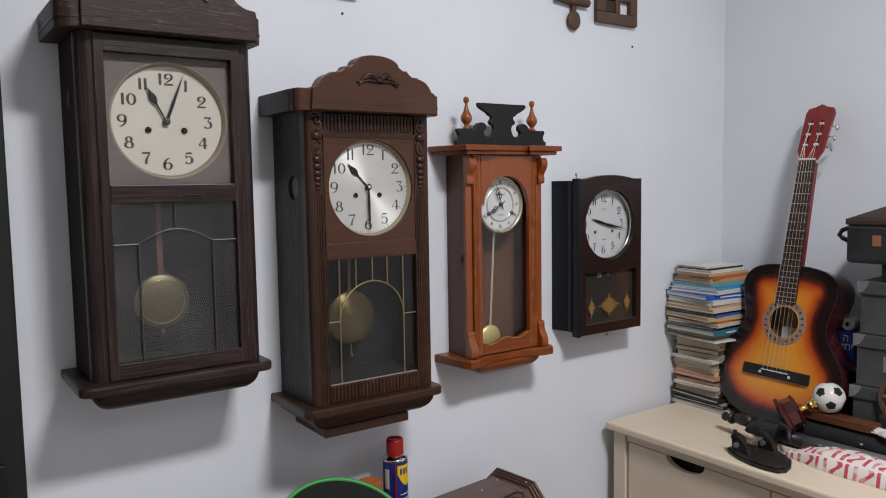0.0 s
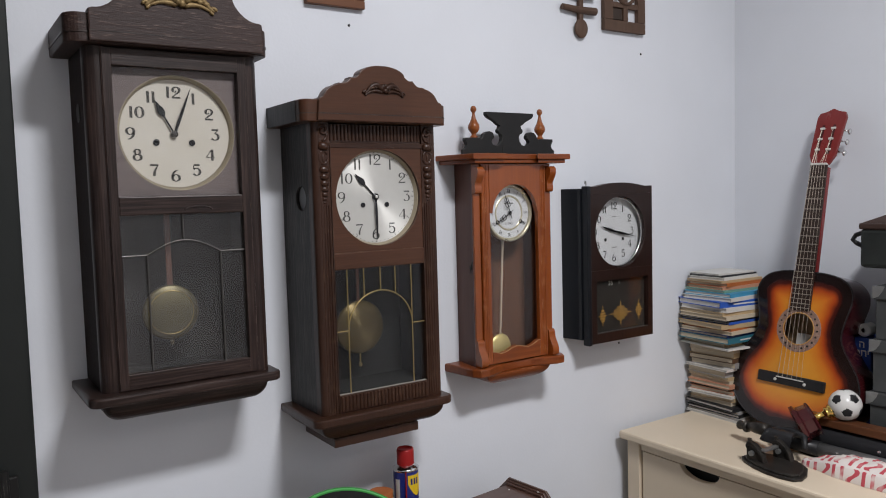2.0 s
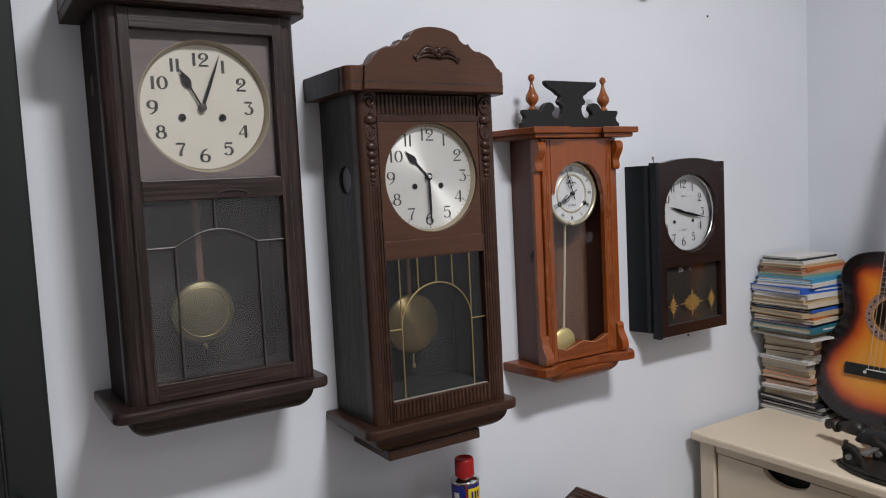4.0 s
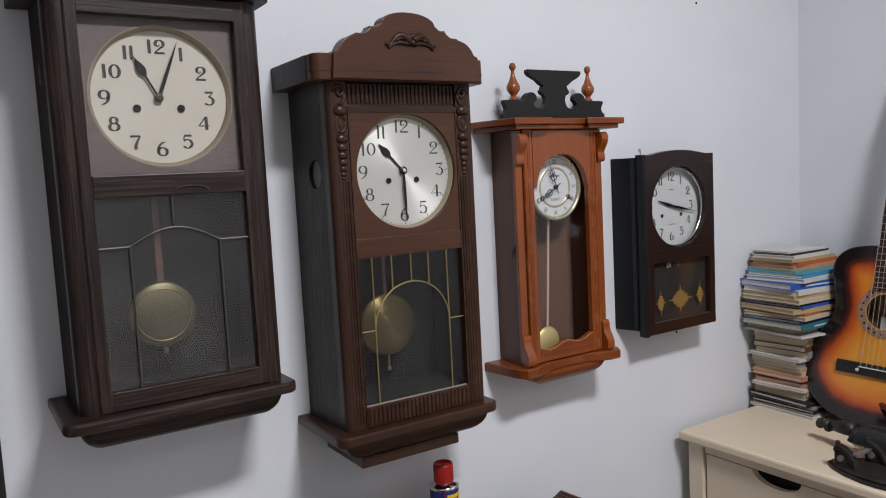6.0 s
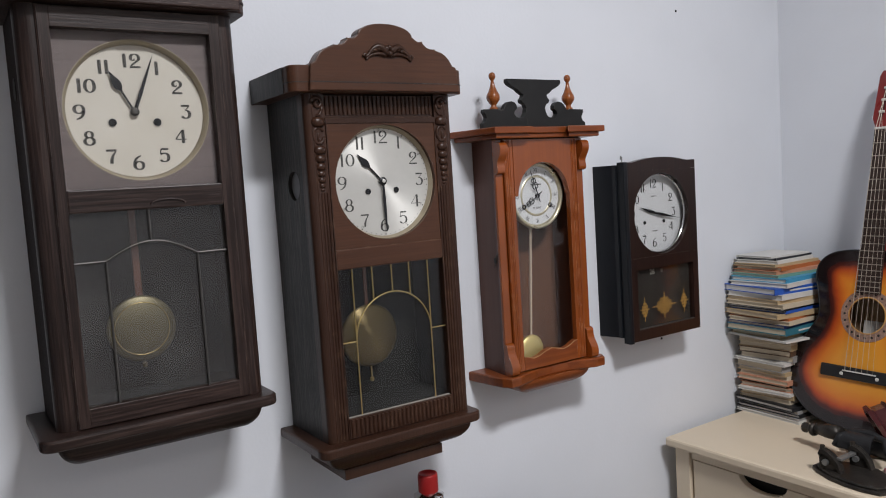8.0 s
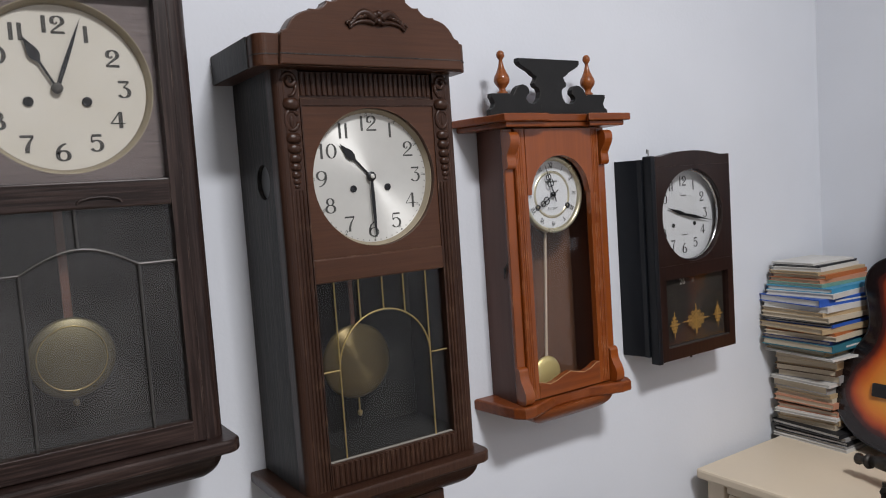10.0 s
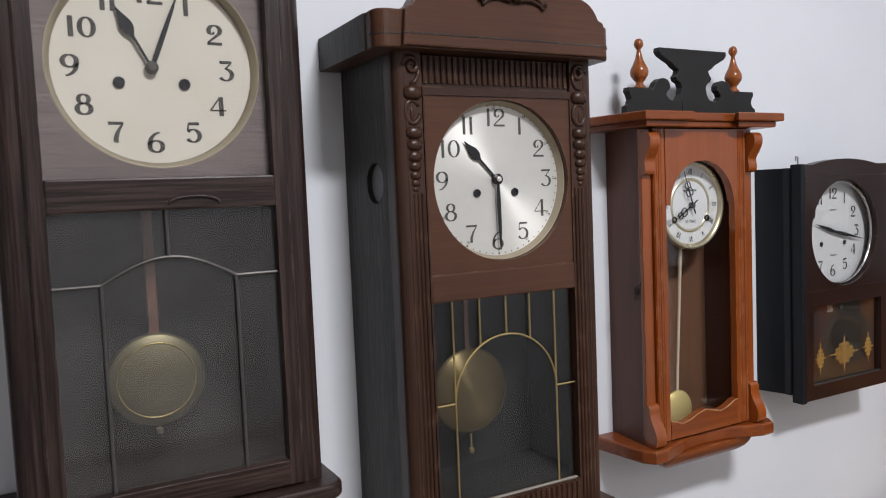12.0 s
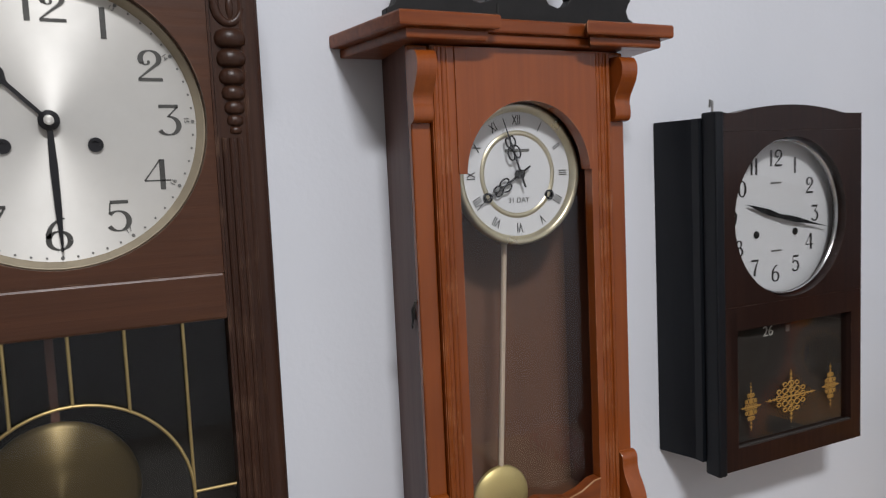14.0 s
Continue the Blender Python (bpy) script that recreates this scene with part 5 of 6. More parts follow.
head = part("headstock", prism(hp, 0, 0.012, "y", 0.002, m=tilt), RED_WOOD, guitar, "red headstock with a peaked top")
CHROME = bpy.data.materials["chrome_bezel"]
for s in (-1, 1):
    part("slot", box(s * 0.0155 - 0.004, s * 0.0155 + 0.004, -0.0006, 0.001, 0.030, 0.118, m=tilt), mat("slot_shadow", (0.06, 0.008, 0.008), 0.5), head)
    for k in range(3):
        hz = 0.042 + 0.032 * k
        part("string_post", tube([tilt @ Vector((s * 0.0155 - 0.006, -0.003, hz)), tilt @ Vector((s * 0.0155 + 0.006, -0.003, hz))], 0.0033, 10), COV["white"], head, "pale string roller")
        peg = tube([tilt @ Vector((s * 0.034, 0.016, hz)), tilt @ Vector((s * 0.045, 0.022, hz))], 0.0022, 8)
        t = bmesh.new()
        bmesh.ops.create_uvsphere(t, u_segments=12, v_segments=8, radius=1)
        t.transform(tilt @ Matrix.Translation((s * 0.047, 0.026, hz)) @ Matrix.Diagonal((0.005, 0.007, 0.0095, 1)))
        merge(peg, t)
        part("tuning_peg", peg, CHROME, head, "chrome tuning peg", smooth=True)
STRING = mat("string_steel", (0.55, 0.48, 0.40), 0.35, metal=0.8, amount=0.2)
for k in range(6):
    u = (k - 2.5) / 2.5
    part("string", tube([(u * 0.034, -0.0135, 0.002), (u * 0.019, -0.0115, LEN + 0.002), tuple(tilt @ Vector((math.copysign(0.0155, u), -0.005, 0.042 + 0.032 * (2 - min(k, 5 - k)))))], 0.0007 - 0.00007 * k, 6), STRING, guitar)

# ---- storage boxes and suitcase ----
CHARCOAL = mat("charcoal_fibreboard", (0.050, 0.053, 0.053), 0.5, second=(0.085, 0.088, 0.086), scale=(30, 30, 30), bump=0.15, fine=220)
STEEL = mat("steel_corner", (0.34, 0.34, 0.33), 0.4, metal=0.7, second=(0.22, 0.22, 0.21), scale=(40, 40, 40))
z = TOP
for i, h in enumerate((0.165, 0.132, 0.134)):
    m = pose(2.0 + 0.004 * i, 0.896 - 0.004 * i, z, 0, 0, 4)
    ob = thing("storage_box", m, "charcoal fibreboard storage box with steel corners, stacked", "storage box", "stack of storage boxes", world_coords=False)
    part("body", box(0.006, 0.206, -0.36, -0.006, 0, h - 0.03, 0.002), CHARCOAL, ob)
    lid = part("lid", box(0, 0.212, -0.366, 0, h - 0.034, h - 0.001, 0.003), CHARCOAL, ob)
    for y in (-0.028, -0.368):
        c = [(y, h - 0.034), (y + 0.030, h - 0.034), (y + 0.030, h), (y, h)] if y < -0.1 else [(y, h), (y + 0.004, h - 0.012), (y + 0.014, h - 0.026), (y + 0.029, h - 0.033), (y + 0.029, h)]
        part("corner_plate", prism(c, -0.0012, 0.001, "x"), STEEL, lid, "steel corner plate")
    part("label_holder", prism([(-0.12, h * 0.32), (-0.07, h * 0.32), (-0.07, h * 0.62), (-0.12, h * 0.62)], 0.0035, 0.0065, "x"), STEEL, ob, "steel label holder")
    z += h
stand = tagged(part("riser_block", box(2.02, 2.20, 0.60, 0.838, z, z + 0.044, 0.003), PLASTIC_BLACK), "black block between the boxes and the suitcase", "riser")
SC = z + 0.044
case = thing("suitcase", pose(2.0, 0.918, SC, 0, 0, 3), "small black suitcase with brown trim and strap handle", "suitcase", world_coords=False)
part("shell", box(0, 0.215, -0.36, 0, 0, 0.098, 0.010), mat("black_leatherette", (0.016, 0.019, 0.018), 0.5, second=(0.034, 0.038, 0.035), scale=(14, 14, 14), bump=0.35, fine=260, amount=0.6), case)
part("trim", box(-0.002, 0.217, -0.362, 0.002, 0.096, 0.112, 0.004), mat("brown_trim", (0.050, 0.030, 0.024), 0.45), case, "brown trim band")
bm = bmesh.new()
a = [bm.verts.new(v) for v in ((0, 0, 0.111), (0.215, 0, 0.111), (0.215, -0.36, 0.111), (0, -0.36, 0.111))]
b = [bm.verts.new(v) for v in ((0.06, -0.09, 0.150), (0.16, -0.09, 0.150), (0.16, -0.27, 0.150), (0.06, -0.27, 0.150))]
for j in range(4):
    bm.faces.new((a[j], a[(j + 1) % 4], b[(j + 1) % 4], b[j]))
bm.faces.new(b)
bm.faces.new(a[::-1])
bmesh.ops.bevel(bm, geom=bm.edges[:], offset=0.004, segments=2, affect="EDGES")
part("lid", bm, bpy.data.materials["brown_trim"], case, "sloping brown lid")
part("handle", tube([(0.03, 0.0, 0.088), (0.025, 0.020, 0.080), (0.025, 0.027, 0.068), (0.028, 0.020, 0.060), (0.03, 0.0, 0.050)], 0.006, 8), PLASTIC_BLACK, case, "black strap handle")
part("tag_plate", prism([(-0.085, 0.045), (-0.065, 0.045), (-0.065, 0.072), (-0.085, 0.072)], -0.002, 0.0005, "x"), mat("tan_tag", (0.28, 0.12, 0.06), 0.5), case, "tan leather tag")
BLUE = mat("blue_print", (0.015, 0.055, 0.26), 0.4)
carton = thing("carton", pose(2.13, 0.985, TOP), "blue printed carton with white letters behind the guitar", "carton")
part("body", box(2.115, 2.20, 0.945, 1.01, TOP, 1.165, 0.002), BLUE, carton)
for text, zz, w in (("ה", 1.147, 0.0), ("החי", 1.124, 0.0)):
    bm = words(text, 0.026, bold=0.0004)
    bm.transform(Matrix.Translation((2.1145, 0.968, zz)) @ Matrix.Rotation(-math.pi / 2, 4, "Z"))
    part("printed_text", bm, COV["white"], carton, "white printed letters")
roll = thing("tape_roll", pose(2.15, 0.972, 1.165), "white roll of tape on the carton", "tape roll")
part("roll", lathe([(0.006, -0.02), (0.0165, -0.02), (0.0175, -0.018), (0.0175, 0.018), (0.0165, 0.02), (0.006, 0.02)], Matrix.Translation((2.15, 0.972, 1.1825)) @ Matrix.Rotation(math.pi / 2, 4, "Y"), 28), COV["white"], roll, smooth=True)

# ---- clutter on the dresser ----
umb = thing("umbrella", pose(1.94, 0.8, TOP), "folded black umbrella lying across the dresser", "umbrella")
part("canopy", tube([(1.945, 1.045, TOP + 0.024), (1.95, 1.0, TOP + 0.034), (1.955, 0.80, TOP + 0.035), (1.96, 0.50, TOP + 0.034)], 0.034, 14, taper=[0.5, 0.95, 1.0, 1.0]), mat("black_cloth", (0.012, 0.012, 0.014), 0.75, second=(0.025, 0.025, 0.027), scale=(60, 12, 60), bump=0.4), umb, smooth=True)
part("strap", tube([(1.957, 0.835, TOP + 0.0352), (1.957, 0.815, TOP + 0.0352)], 0.0352, 14), PLASTIC_BLACK, umb)
part("snap_button", lathe([(0.005, 0), (0.004, 0.002), (0, 0.0025)], Matrix.Translation((1.922, 0.825, TOP + 0.042)) @ Matrix.Rotation(-math.pi / 2, 4, "Y"), 14), CHROME, umb, "chrome snap")
plank = thing("wooden_bar", pose(1.95, 0.9, TOP + 0.069), "brown varnished wooden bar lying on the umbrella", "wooden bar")
part("bar", box(1.93, 1.972, 0.80, 1.03, TOP + 0.070, TOP + 0.092, 0.003), mat("varnished_brown", (0.11, 0.042, 0.018), 0.35, second=(0.06, 0.022, 0.010), scale=(60, 8, 60), coat=0.3), plank)
trophy = thing("football_trophy", pose(1.95, 0.93, TOP + 0.092), "toppled football trophy with gold stem and wine red base", "trophy")
bc = Vector((1.955, 0.925, TOP + 0.092 + 0.039))
phi = (1 + 5 ** 0.5) / 2
ico = [Vector(v).normalized() for v in [(0, s, t * phi) for s in (-1, 1) for t in (-1, 1)] + [(s, t * phi, 0) for s in (-1, 1) for t in (-1, 1)] + [(t * phi, 0, s) for s in (-1, 1) for t in (-1, 1)]]
spin = Euler((0.5, 0.2, 0.9)).to_matrix()
ico = [spin @ v for v in ico]
bm = bmesh.new()
bmesh.ops.create_icosphere(bm, subdivisions=5, radius=1.0)
marks = []
for f in bm.faces:
    d = f.calc_center_median().normalized()
    v = max(ico, key=lambda q: q.dot(d))
    near = sorted(ico, key=lambda q: -q.dot(v))[1:6]
    p = d - v * d.dot(v)
    f.material_index = 1 if max(p.dot((q - v * q.dot(v)).normalized()) for q in near) < 0.27 else 0
bm.transform(Matrix.Translation(bc) @ Matrix.Scale(0.039, 4))
ball = part("ball", bm, mat("white_ball", (0.68, 0.67, 0.64), 0.3, coat=0.3, amount=0.1), trophy, "white football with black pentagons", smooth=True)
ball.data.materials.append(PLASTIC_BLACK)
axis = (Vector((1.885, 1.000, TOP + 0.078)) - bc).normalized()
tm = Matrix.Translation(bc) @ axis.to_track_quat("Z", "X").to_matrix().to_4x4()
GOLD = mat("trophy_gold", (0.80, 0.55, 0.16), 0.2, metal=1.0, second=(0.65, 0.42, 0.10), amount=0.3)
part("stem", lathe([(0.016, 0.034), (0.018, 0.039), (0.012, 0.043), (0.015, 0.047), (0.015, 0.050), (0.009, 0.053), (0.007, 0.062), (0.010, 0.074), (0.016, 0.080)], tm, 28), GOLD, trophy, "polished gold stem", smooth=True)
part("base", lathe([(0, 0.079), (0.040, 0.079), (0.044, 0.083), (0.040, 0.088), (0.042, 0.110), (0.049, 0.115), (0.049, 0.124), (0.040, 0.124), (0.036, 0.114), (0, 0.114)], tm @ Matrix.Rotation(radians(22), 4, "Z"), 8), WINE, trophy, "wine red hollow base")
tub = thing("hand_pump", pose(1.90, 0.85, TOP), "black and grey tubular hand pump lying on the dresser", "hand pump")
part("grip", tube([(1.888, 1.075, TOP + 0.022), (1.889, 1.03, TOP + 0.022), (1.895, 0.955, TOP + 0.021)], 0.020, 16, taper=[0.8, 0.85, 1.0]), PLASTIC_BLACK, tub, smooth=True)
part("barrel", tube([(1.895, 0.955, TOP + 0.020), (1.905, 0.60, TOP + 0.020)], 0.0185, 16), mat("grey_tube", (0.14, 0.14, 0.14), 0.3, second=(0.09, 0.09, 0.09), scale=(20, 4, 20), coat=0.3), tub, "grey plastic barrel", smooth=True)
for k in range(5):
    part("printed_mark", box(1.8785, 1.8795, 0.90 - 0.016 * k, 0.906 - 0.016 * k, TOP + 0.027, TOP + 0.030), COV["white"], tub)

stand = thing("cast_iron_press", pose(1.77, 1.0, TOP), "black cast iron hand press with pointed sole plate", "hand press")
sole = [(1.738, 1.070), (1.718, 1.050), (1.698, 1.012), (1.687, 0.970), (1.685, 0.935), (1.692, 0.902), (1.712, 0.892), (1.745, 0.900), (1.785, 0.922), (1.808, 0.955), (1.812, 1.00), (1.795, 1.045), (1.765, 1.070)]
part("sole_plate", prism(sole, TOP, TOP + 0.007, "z", 0.002), IRON, stand)
mid = Vector((1.745, 0.985))
raised = [tuple(mid + (Vector(p) - mid) * 0.88) for p in sole]
part("raised_deck", prism(raised, TOP + 0.006, TOP + 0.013, "z", 0.003), IRON, stand)
for cx, y0 in ((1.724, 1.044), (1.786, 1.012)):
    prof = [(y0, 0.010), (y0 + 0.001, 0.046), (y0 - 0.003, 0.055), (y0 - 0.010, 0.057), (y0 - 0.022, 0.053), (y0 - 0.034, 0.044), (y0 - 0.044, 0.031), (y0 - 0.051, 0.010)]
    web = part("cheek", prism([(y, TOP + z) for y, z in prof], cx - 0.003, cx + 0.003, "x", 0.001), IRON, stand)
    for dx in (-0.008, 0.004):
        outer = [(y, TOP + z) for y, z in prof[1:]]
        inner = [(y0 - 0.018 + (y - y0 + 0.018) * 0.80, TOP + 0.010 + (z - TOP - 0.010) * 0.80) for y, z in reversed(outer)]
        part("cheek_rib", prism(outer + inner, cx + dx, cx + dx + 0.005, "x", 0.0008), IRON, web)
    part("bolt", tube([(cx - 0.011, y0 - 0.016, TOP + 0.030), (cx + 0.008, y0 - 0.016, TOP + 0.030)], 0.0065, 10), bpy.data.materials["steel_corner"], web, "steel bolt")
    part("lug", tube([(cx, y0 - 0.006, TOP + 0.052), (cx, y0 - 0.006, TOP + 0.064)], 0.005, 10), IRON, web)
part("cross_bar", box(1.724, 1.786, 0.996, 1.008, TOP + 0.038, TOP + 0.044, 0.001), bpy.data.materials["steel_corner"], stand, "bare steel cross bar")
yoke = [(1.80, 1.055, TOP + 0.040), (1.818, 1.052, TOP + 0.058), (1.838, 1.03, TOP + 0.066), (1.845, 1.0, TOP + 0.068), (1.842, 0.965, TOP + 0.060), (1.815, 0.948, TOP + 0.040)]
part("yoke", tube(yoke, 0.0075, 12, taper=[0.8, 1, 1.2, 1.2, 1, 0.8]), PLASTIC_BLACK, stand, smooth=True)
bm = bmesh.new()
rows = []
for i in range(13):
    t = i / 12
    a = math.pi * (0.05 + 0.75 * t)
    rows.append([bm.verts.new((1.822 - 0.030 * math.cos(a), y, TOP + 0.040 + 0.032 * math.sin(a) + q)) for y, q in ((1.045 - 0.015 * t, 0), (0.972 + 0.01 * t, 0), (0.972 + 0.01 * t, -0.005), (1.045 - 0.015 * t, -0.005))])
for a, b in zip(rows, rows[1:]):
    for j in range(4):
        bm.faces.new((a[j], a[(j + 1) % 4], b[(j + 1) % 4], b[j]))
bm.faces.new(rows[0]), bm.faces.new(rows[-1])
part("curved_shell", bm, PLASTIC_BLACK, stand, "glossy black curved shell", smooth=False)
part("lever", tube([(1.83, 1.06, TOP + 0.058), (1.845, 1.10, TOP + 0.052), (1.855, 1.13, TOP + 0.047)], 0.013, 12, taper=[1.3, 1.2, 0.8]), IRON, stand, smooth=True)
knob = lathe([(0, 0), (0.014, 0.002), (0.016, 0.008), (0.010, 0.014), (0.008, 0.024), (0.012, 0.030), (0.012, 0.035), (0, 0.037)], Matrix.Translation((1.852, 1.127, TOP + 0.046)) @ Vector((0.25, 0.95, -0.1)).to_track_quat("Z", "Y").to_matrix().to_4x4(), 20)
part("knob", knob, IRON, stand, smooth=True)


def bag_mat():
    m = mat("printed_bag_paper", (0.76, 0.70, 0.66), 0.7, second=(0.60, 0.54, 0.49), scale=(9, 9, 9), bump=0.3, fine=90)
    n, l = m.node_tree.nodes, m.node_tree.links
    tc = n.new("ShaderNodeTexCoord")
    sp = n.new("ShaderNodeSeparateXYZ")
    l.new(tc.outputs["Object"], sp.inputs[0])

    def calc(op, a, b=0.0, c=0.0):
        q = n.new("ShaderNodeMath")
        q.operation = op
        for socket, v in zip(q.inputs, (a, b, c)):
            if isinstance(v, float):
                socket.default_value = v
            else:
                l.new(v, socket)
        return q.outputs[0]

    # rows of printed marks: two bars with a wavy stroke between them
    along = calc("MULTIPLY", sp.outputs["Y"], 14.0)
    up = calc("MULTIPLY", calc("ADD", sp.outputs["X"], calc("MULTIPLY", sp.outputs["Z"], 0.9)), 19.0)
    row = calc("FLOOR", up)
    u = calc("FRACT", calc("ADD", along, calc("MULTIPLY", row, 0.45)))
    v = calc("FRACT", up)
    wave = calc("MULTIPLY", calc("SINE", calc("MULTIPLY", v, 6.2832)), 0.14)
    stroke = calc("LESS_THAN", calc("ABSOLUTE", calc("SUBTRACT", calc("SUBTRACT", u, 0.52), wave)), 0.085)
    bar = calc("LESS_THAN", calc("ABSOLUTE", calc("SUBTRACT", calc("PINGPONG", calc("ADD", u, 0.48), 0.5), 0.36)), 0.06)
    inked = calc("MAXIMUM", stroke, bar)
    inked = calc("MULTIPLY", inked, calc("LESS_THAN", calc("ABSOLUTE", calc("SUBTRACT", v, 0.5)), 0.42))
    fd = n.new("ShaderNodeTexNoise")
    fd.inputs["Scale"].default_value = 30
    l.new(tc.outputs["Object"], fd.inputs["Vector"])
    fm = n.new("ShaderNodeMapRange")
    fm.inputs["From Min"].default_value, fm.inputs["From Max"].default_value = 0.36, 0.52
    fm.inputs["To Min"].default_value = 0.25
    l.new(fd.outputs["Fac"], fm.inputs["Value"])
    mu = n.new("ShaderNodeMath")
    mu.operation = "MULTIPLY"
    l.new(inked, mu.inputs[0])
    l.new(fm.outputs[0], mu.inputs[1])
    mx = n.new("ShaderNodeMix")
    mx.data_type = "RGBA"
    mx.inputs["B"].default_value = (0.50, 0.075, 0.095, 1)
    b = n["Principled BSDF"]
    old = b.inputs["Base Color"].links[0].from_socket
    l.new(old, mx.inputs["A"])
    l.new(mu.outputs[0], mx.inputs["Factor"])
    l.new(mx.outputs["Result"], b.inputs["Base Color"])
    return m


bm = bmesh.new()
nx, ny = 26, 60
grid = []
for j in range(ny + 1):
    row = []
    for i in range(nx + 1):
        u, v = i / nx, j / ny
        y = 0.955 - 0.45 * v
        wide = 0.125 * min(1, 0.35 + 2.6 * v)
        x = 1.792 + 0.02 * (1 - min(1, 4 * v)) + wide * u - 0.01 * v
        zz = TOP + 0.002 + (0.040 * min(1, 0.3 + 3.5 * v)) * (max(0, math.sin(math.pi * min(1, u * 1.15 + 0.0)))) ** 0.22
        d = noise.noise(Vector((x * 26, y * 22, 1.7))) * 0.007 + noise.noise(Vector((x * 70, y * 60, 4.1))) * 0.0025
        row.append(bm.verts.new((x + d * 0.6, y, max(TOP + 0.001, zz + d * (0.2 + math.sin(math.pi * u))))))
    grid.append(row)
for a, b in zip(grid, grid[1:]):
    for i in range(nx):
        bm.faces.new((a[i], a[i + 1], b[i + 1], b[i]))
edge = [r[0] for r in grid] + grid[-1][1:] + [r[-1] for r in reversed(grid[:-1])] + grid[0][-2:0:-1]
base = [bm.verts.new((v.co.x, v.co.y, TOP + 0.0004)) for v in edge]
for j in range(len(edge)):
    k = (j + 1) % len(edge)
    bm.faces.new((edge[j], edge[k], base[k], base[j]))
bag = tagged(part("paper_bag", bm, bag_mat(), smooth=True), "crumpled white paper bag printed with red squiggles", "paper bag")

for k, (px, py) in enumerate(((1.945, 0.795), (1.93, 0.765))):
    bm = bmesh.new()
    bmesh.ops.create_icosphere(bm, subdivisions=3, radius=1)
    for v in bm.verts:
        v.co *= 1 + 0.35 * noise.noise(v.co * 2.3 + Vector((k * 7, 0, 0)))
    bm.transform(Matrix.Translation((px, py, TOP + 0.079)) @ Matrix.Diagonal((0.016, 0.022, 0.008, 1)))
    tagged(part("crumpled_paper", bm, COV["white"]), "crumpled scrap of white paper on the umbrella", "paper scrap")
reel = thing("film_reel", pose(1.86, 0.75, TOP), "brown film reel standing among the clutter", "film reel")
rm = Matrix.Translation((1.985, 0.762, TOP + 0.092 + 0.06)) @ Matrix.Rotation(radians(80), 4, "Z") @ ry
REEL = mat("brown_reel", (0.12, 0.075, 0.05), 0.45, second=(0.07, 0.045, 0.03))
part("rim", lathe([(0.050, -0.005), (0.060, -0.005), (0.060, 0.005), (0.050, 0.005), (0.050, -0.005)], rm, 40), REEL, reel)
part("hub", lathe([(0.006, -0.005), (0.018, -0.005), (0.018, 0.005), (0.006, 0.005), (0.006, -0.005)], rm, 24), REEL, reel)
for k in range(5):
    a = k * 2 * math.pi / 5
    part("spoke", tube([rm @ Vector((0.016 * math.cos(a), 0.016 * math.sin(a), 0)), rm @ Vector((0.052 * math.cos(a), 0.052 * math.sin(a), 0))], 0.006, 8), REEL, reel)
reel.location.z = TOP

# ---- small things on the wall ----
spoon = thing("wooden_spoon_cross", pose(1.56, WALL_Y, 2.0), "brown wooden crossed spoons hanging on the wall", "wall ornament")
bm = bmesh.new()
bmesh.ops.create_uvsphere(bm, u_segments=20, v_segments=12, radius=1)
bm.transform(Matrix.Translation((1.564, WALL_Y - 0.010, 2.013)) @ Matrix.Diagonal((0.0235, 0.008, 0.026, 1)))
part("bowl", bm, SPOON, spoon, smooth=True)
part("shaft", box(1.5555, 1.5705, WALL_Y - 0.014, WALL_Y - 0.001, 2.03, 2.20, 0.003), SPOON, spoon)
part("cross_arm", tube([(1.494, WALL_Y - 0.012, 2.064), (1.56, WALL_Y - 0.012, 2.060), (1.615, WALL_Y - 0.012, 2.062)], 0.0095, 10, taper=[0.8, 1.0, 1.15]), SPOON, spoon)
part("cross_arm", tube([(1.515, WALL_Y - 0.012, 2.100), (1.56, WALL_Y - 0.012, 2.098), (1.612, WALL_Y - 0.012, 2.103)], 0.0085, 10, taper=[0.8, 1.0, 1.15]), SPOON, spoon)
plaque = thing("wooden_trivet", pose(1.73, WALL_Y, 2.015), "carved dark wooden openwork plaque hanging on the wall", "wall plaque")
x0, x1, z0, z1, yf = 1.648, 1.812, 2.018, 2.24, WALL_Y - 0.016
for a, b, c, d in ((x0, x1, z0, z0 + 0.030), (x0, x1, z1 - 0.03, z1), (x0, x0 + 0.034, z0 + 0.03, z1 - 0.03), (x1 - 0.030, x1, z0 + 0.03, z1 - 0.03), (x0 + 0.034, x1 - 0.03, z0 + 0.065, z0 + 0.080), (x0 + 0.034, x1 - 0.03, z0 + 0.135, z0 + 0.15), (x0 + 0.075, x0 + 0.093, z0 + 0.03, z1 - 0.03)):
    part("bar", box(a, b, yf + (0.001 if c > z0 + 0.031 else 0), WALL_Y - 0.002, c, d, 0.002), SPOON, plaque)
part("ring", tube([(1.732 + 0.035 * math.cos(a), yf, 2.125 + 0.03 * math.sin(a)) for a in [i * 0.35 for i in range(19)]], 0.005, 8), SPOON, plaque)
part("inlay", box(x0 + 0.036, x0 + 0.073, yf + 0.004, WALL_Y - 0.002, z0 + 0.032, z0 + 0.063, 0.002), mat("dark_inlay", (0.045, 0.03, 0.022), 0.6), plaque)
board = thing("picture_frame", pose(0.83, WALL_Y, 1.985), "reddish-brown wooden framed picture hanging on the wall", "picture frame")
FRW = mat("frame_wood", (0.16, 0.065, 0.03), 0.45, second=(0.10, 0.04, 0.02), scale=(8, 80, 80))
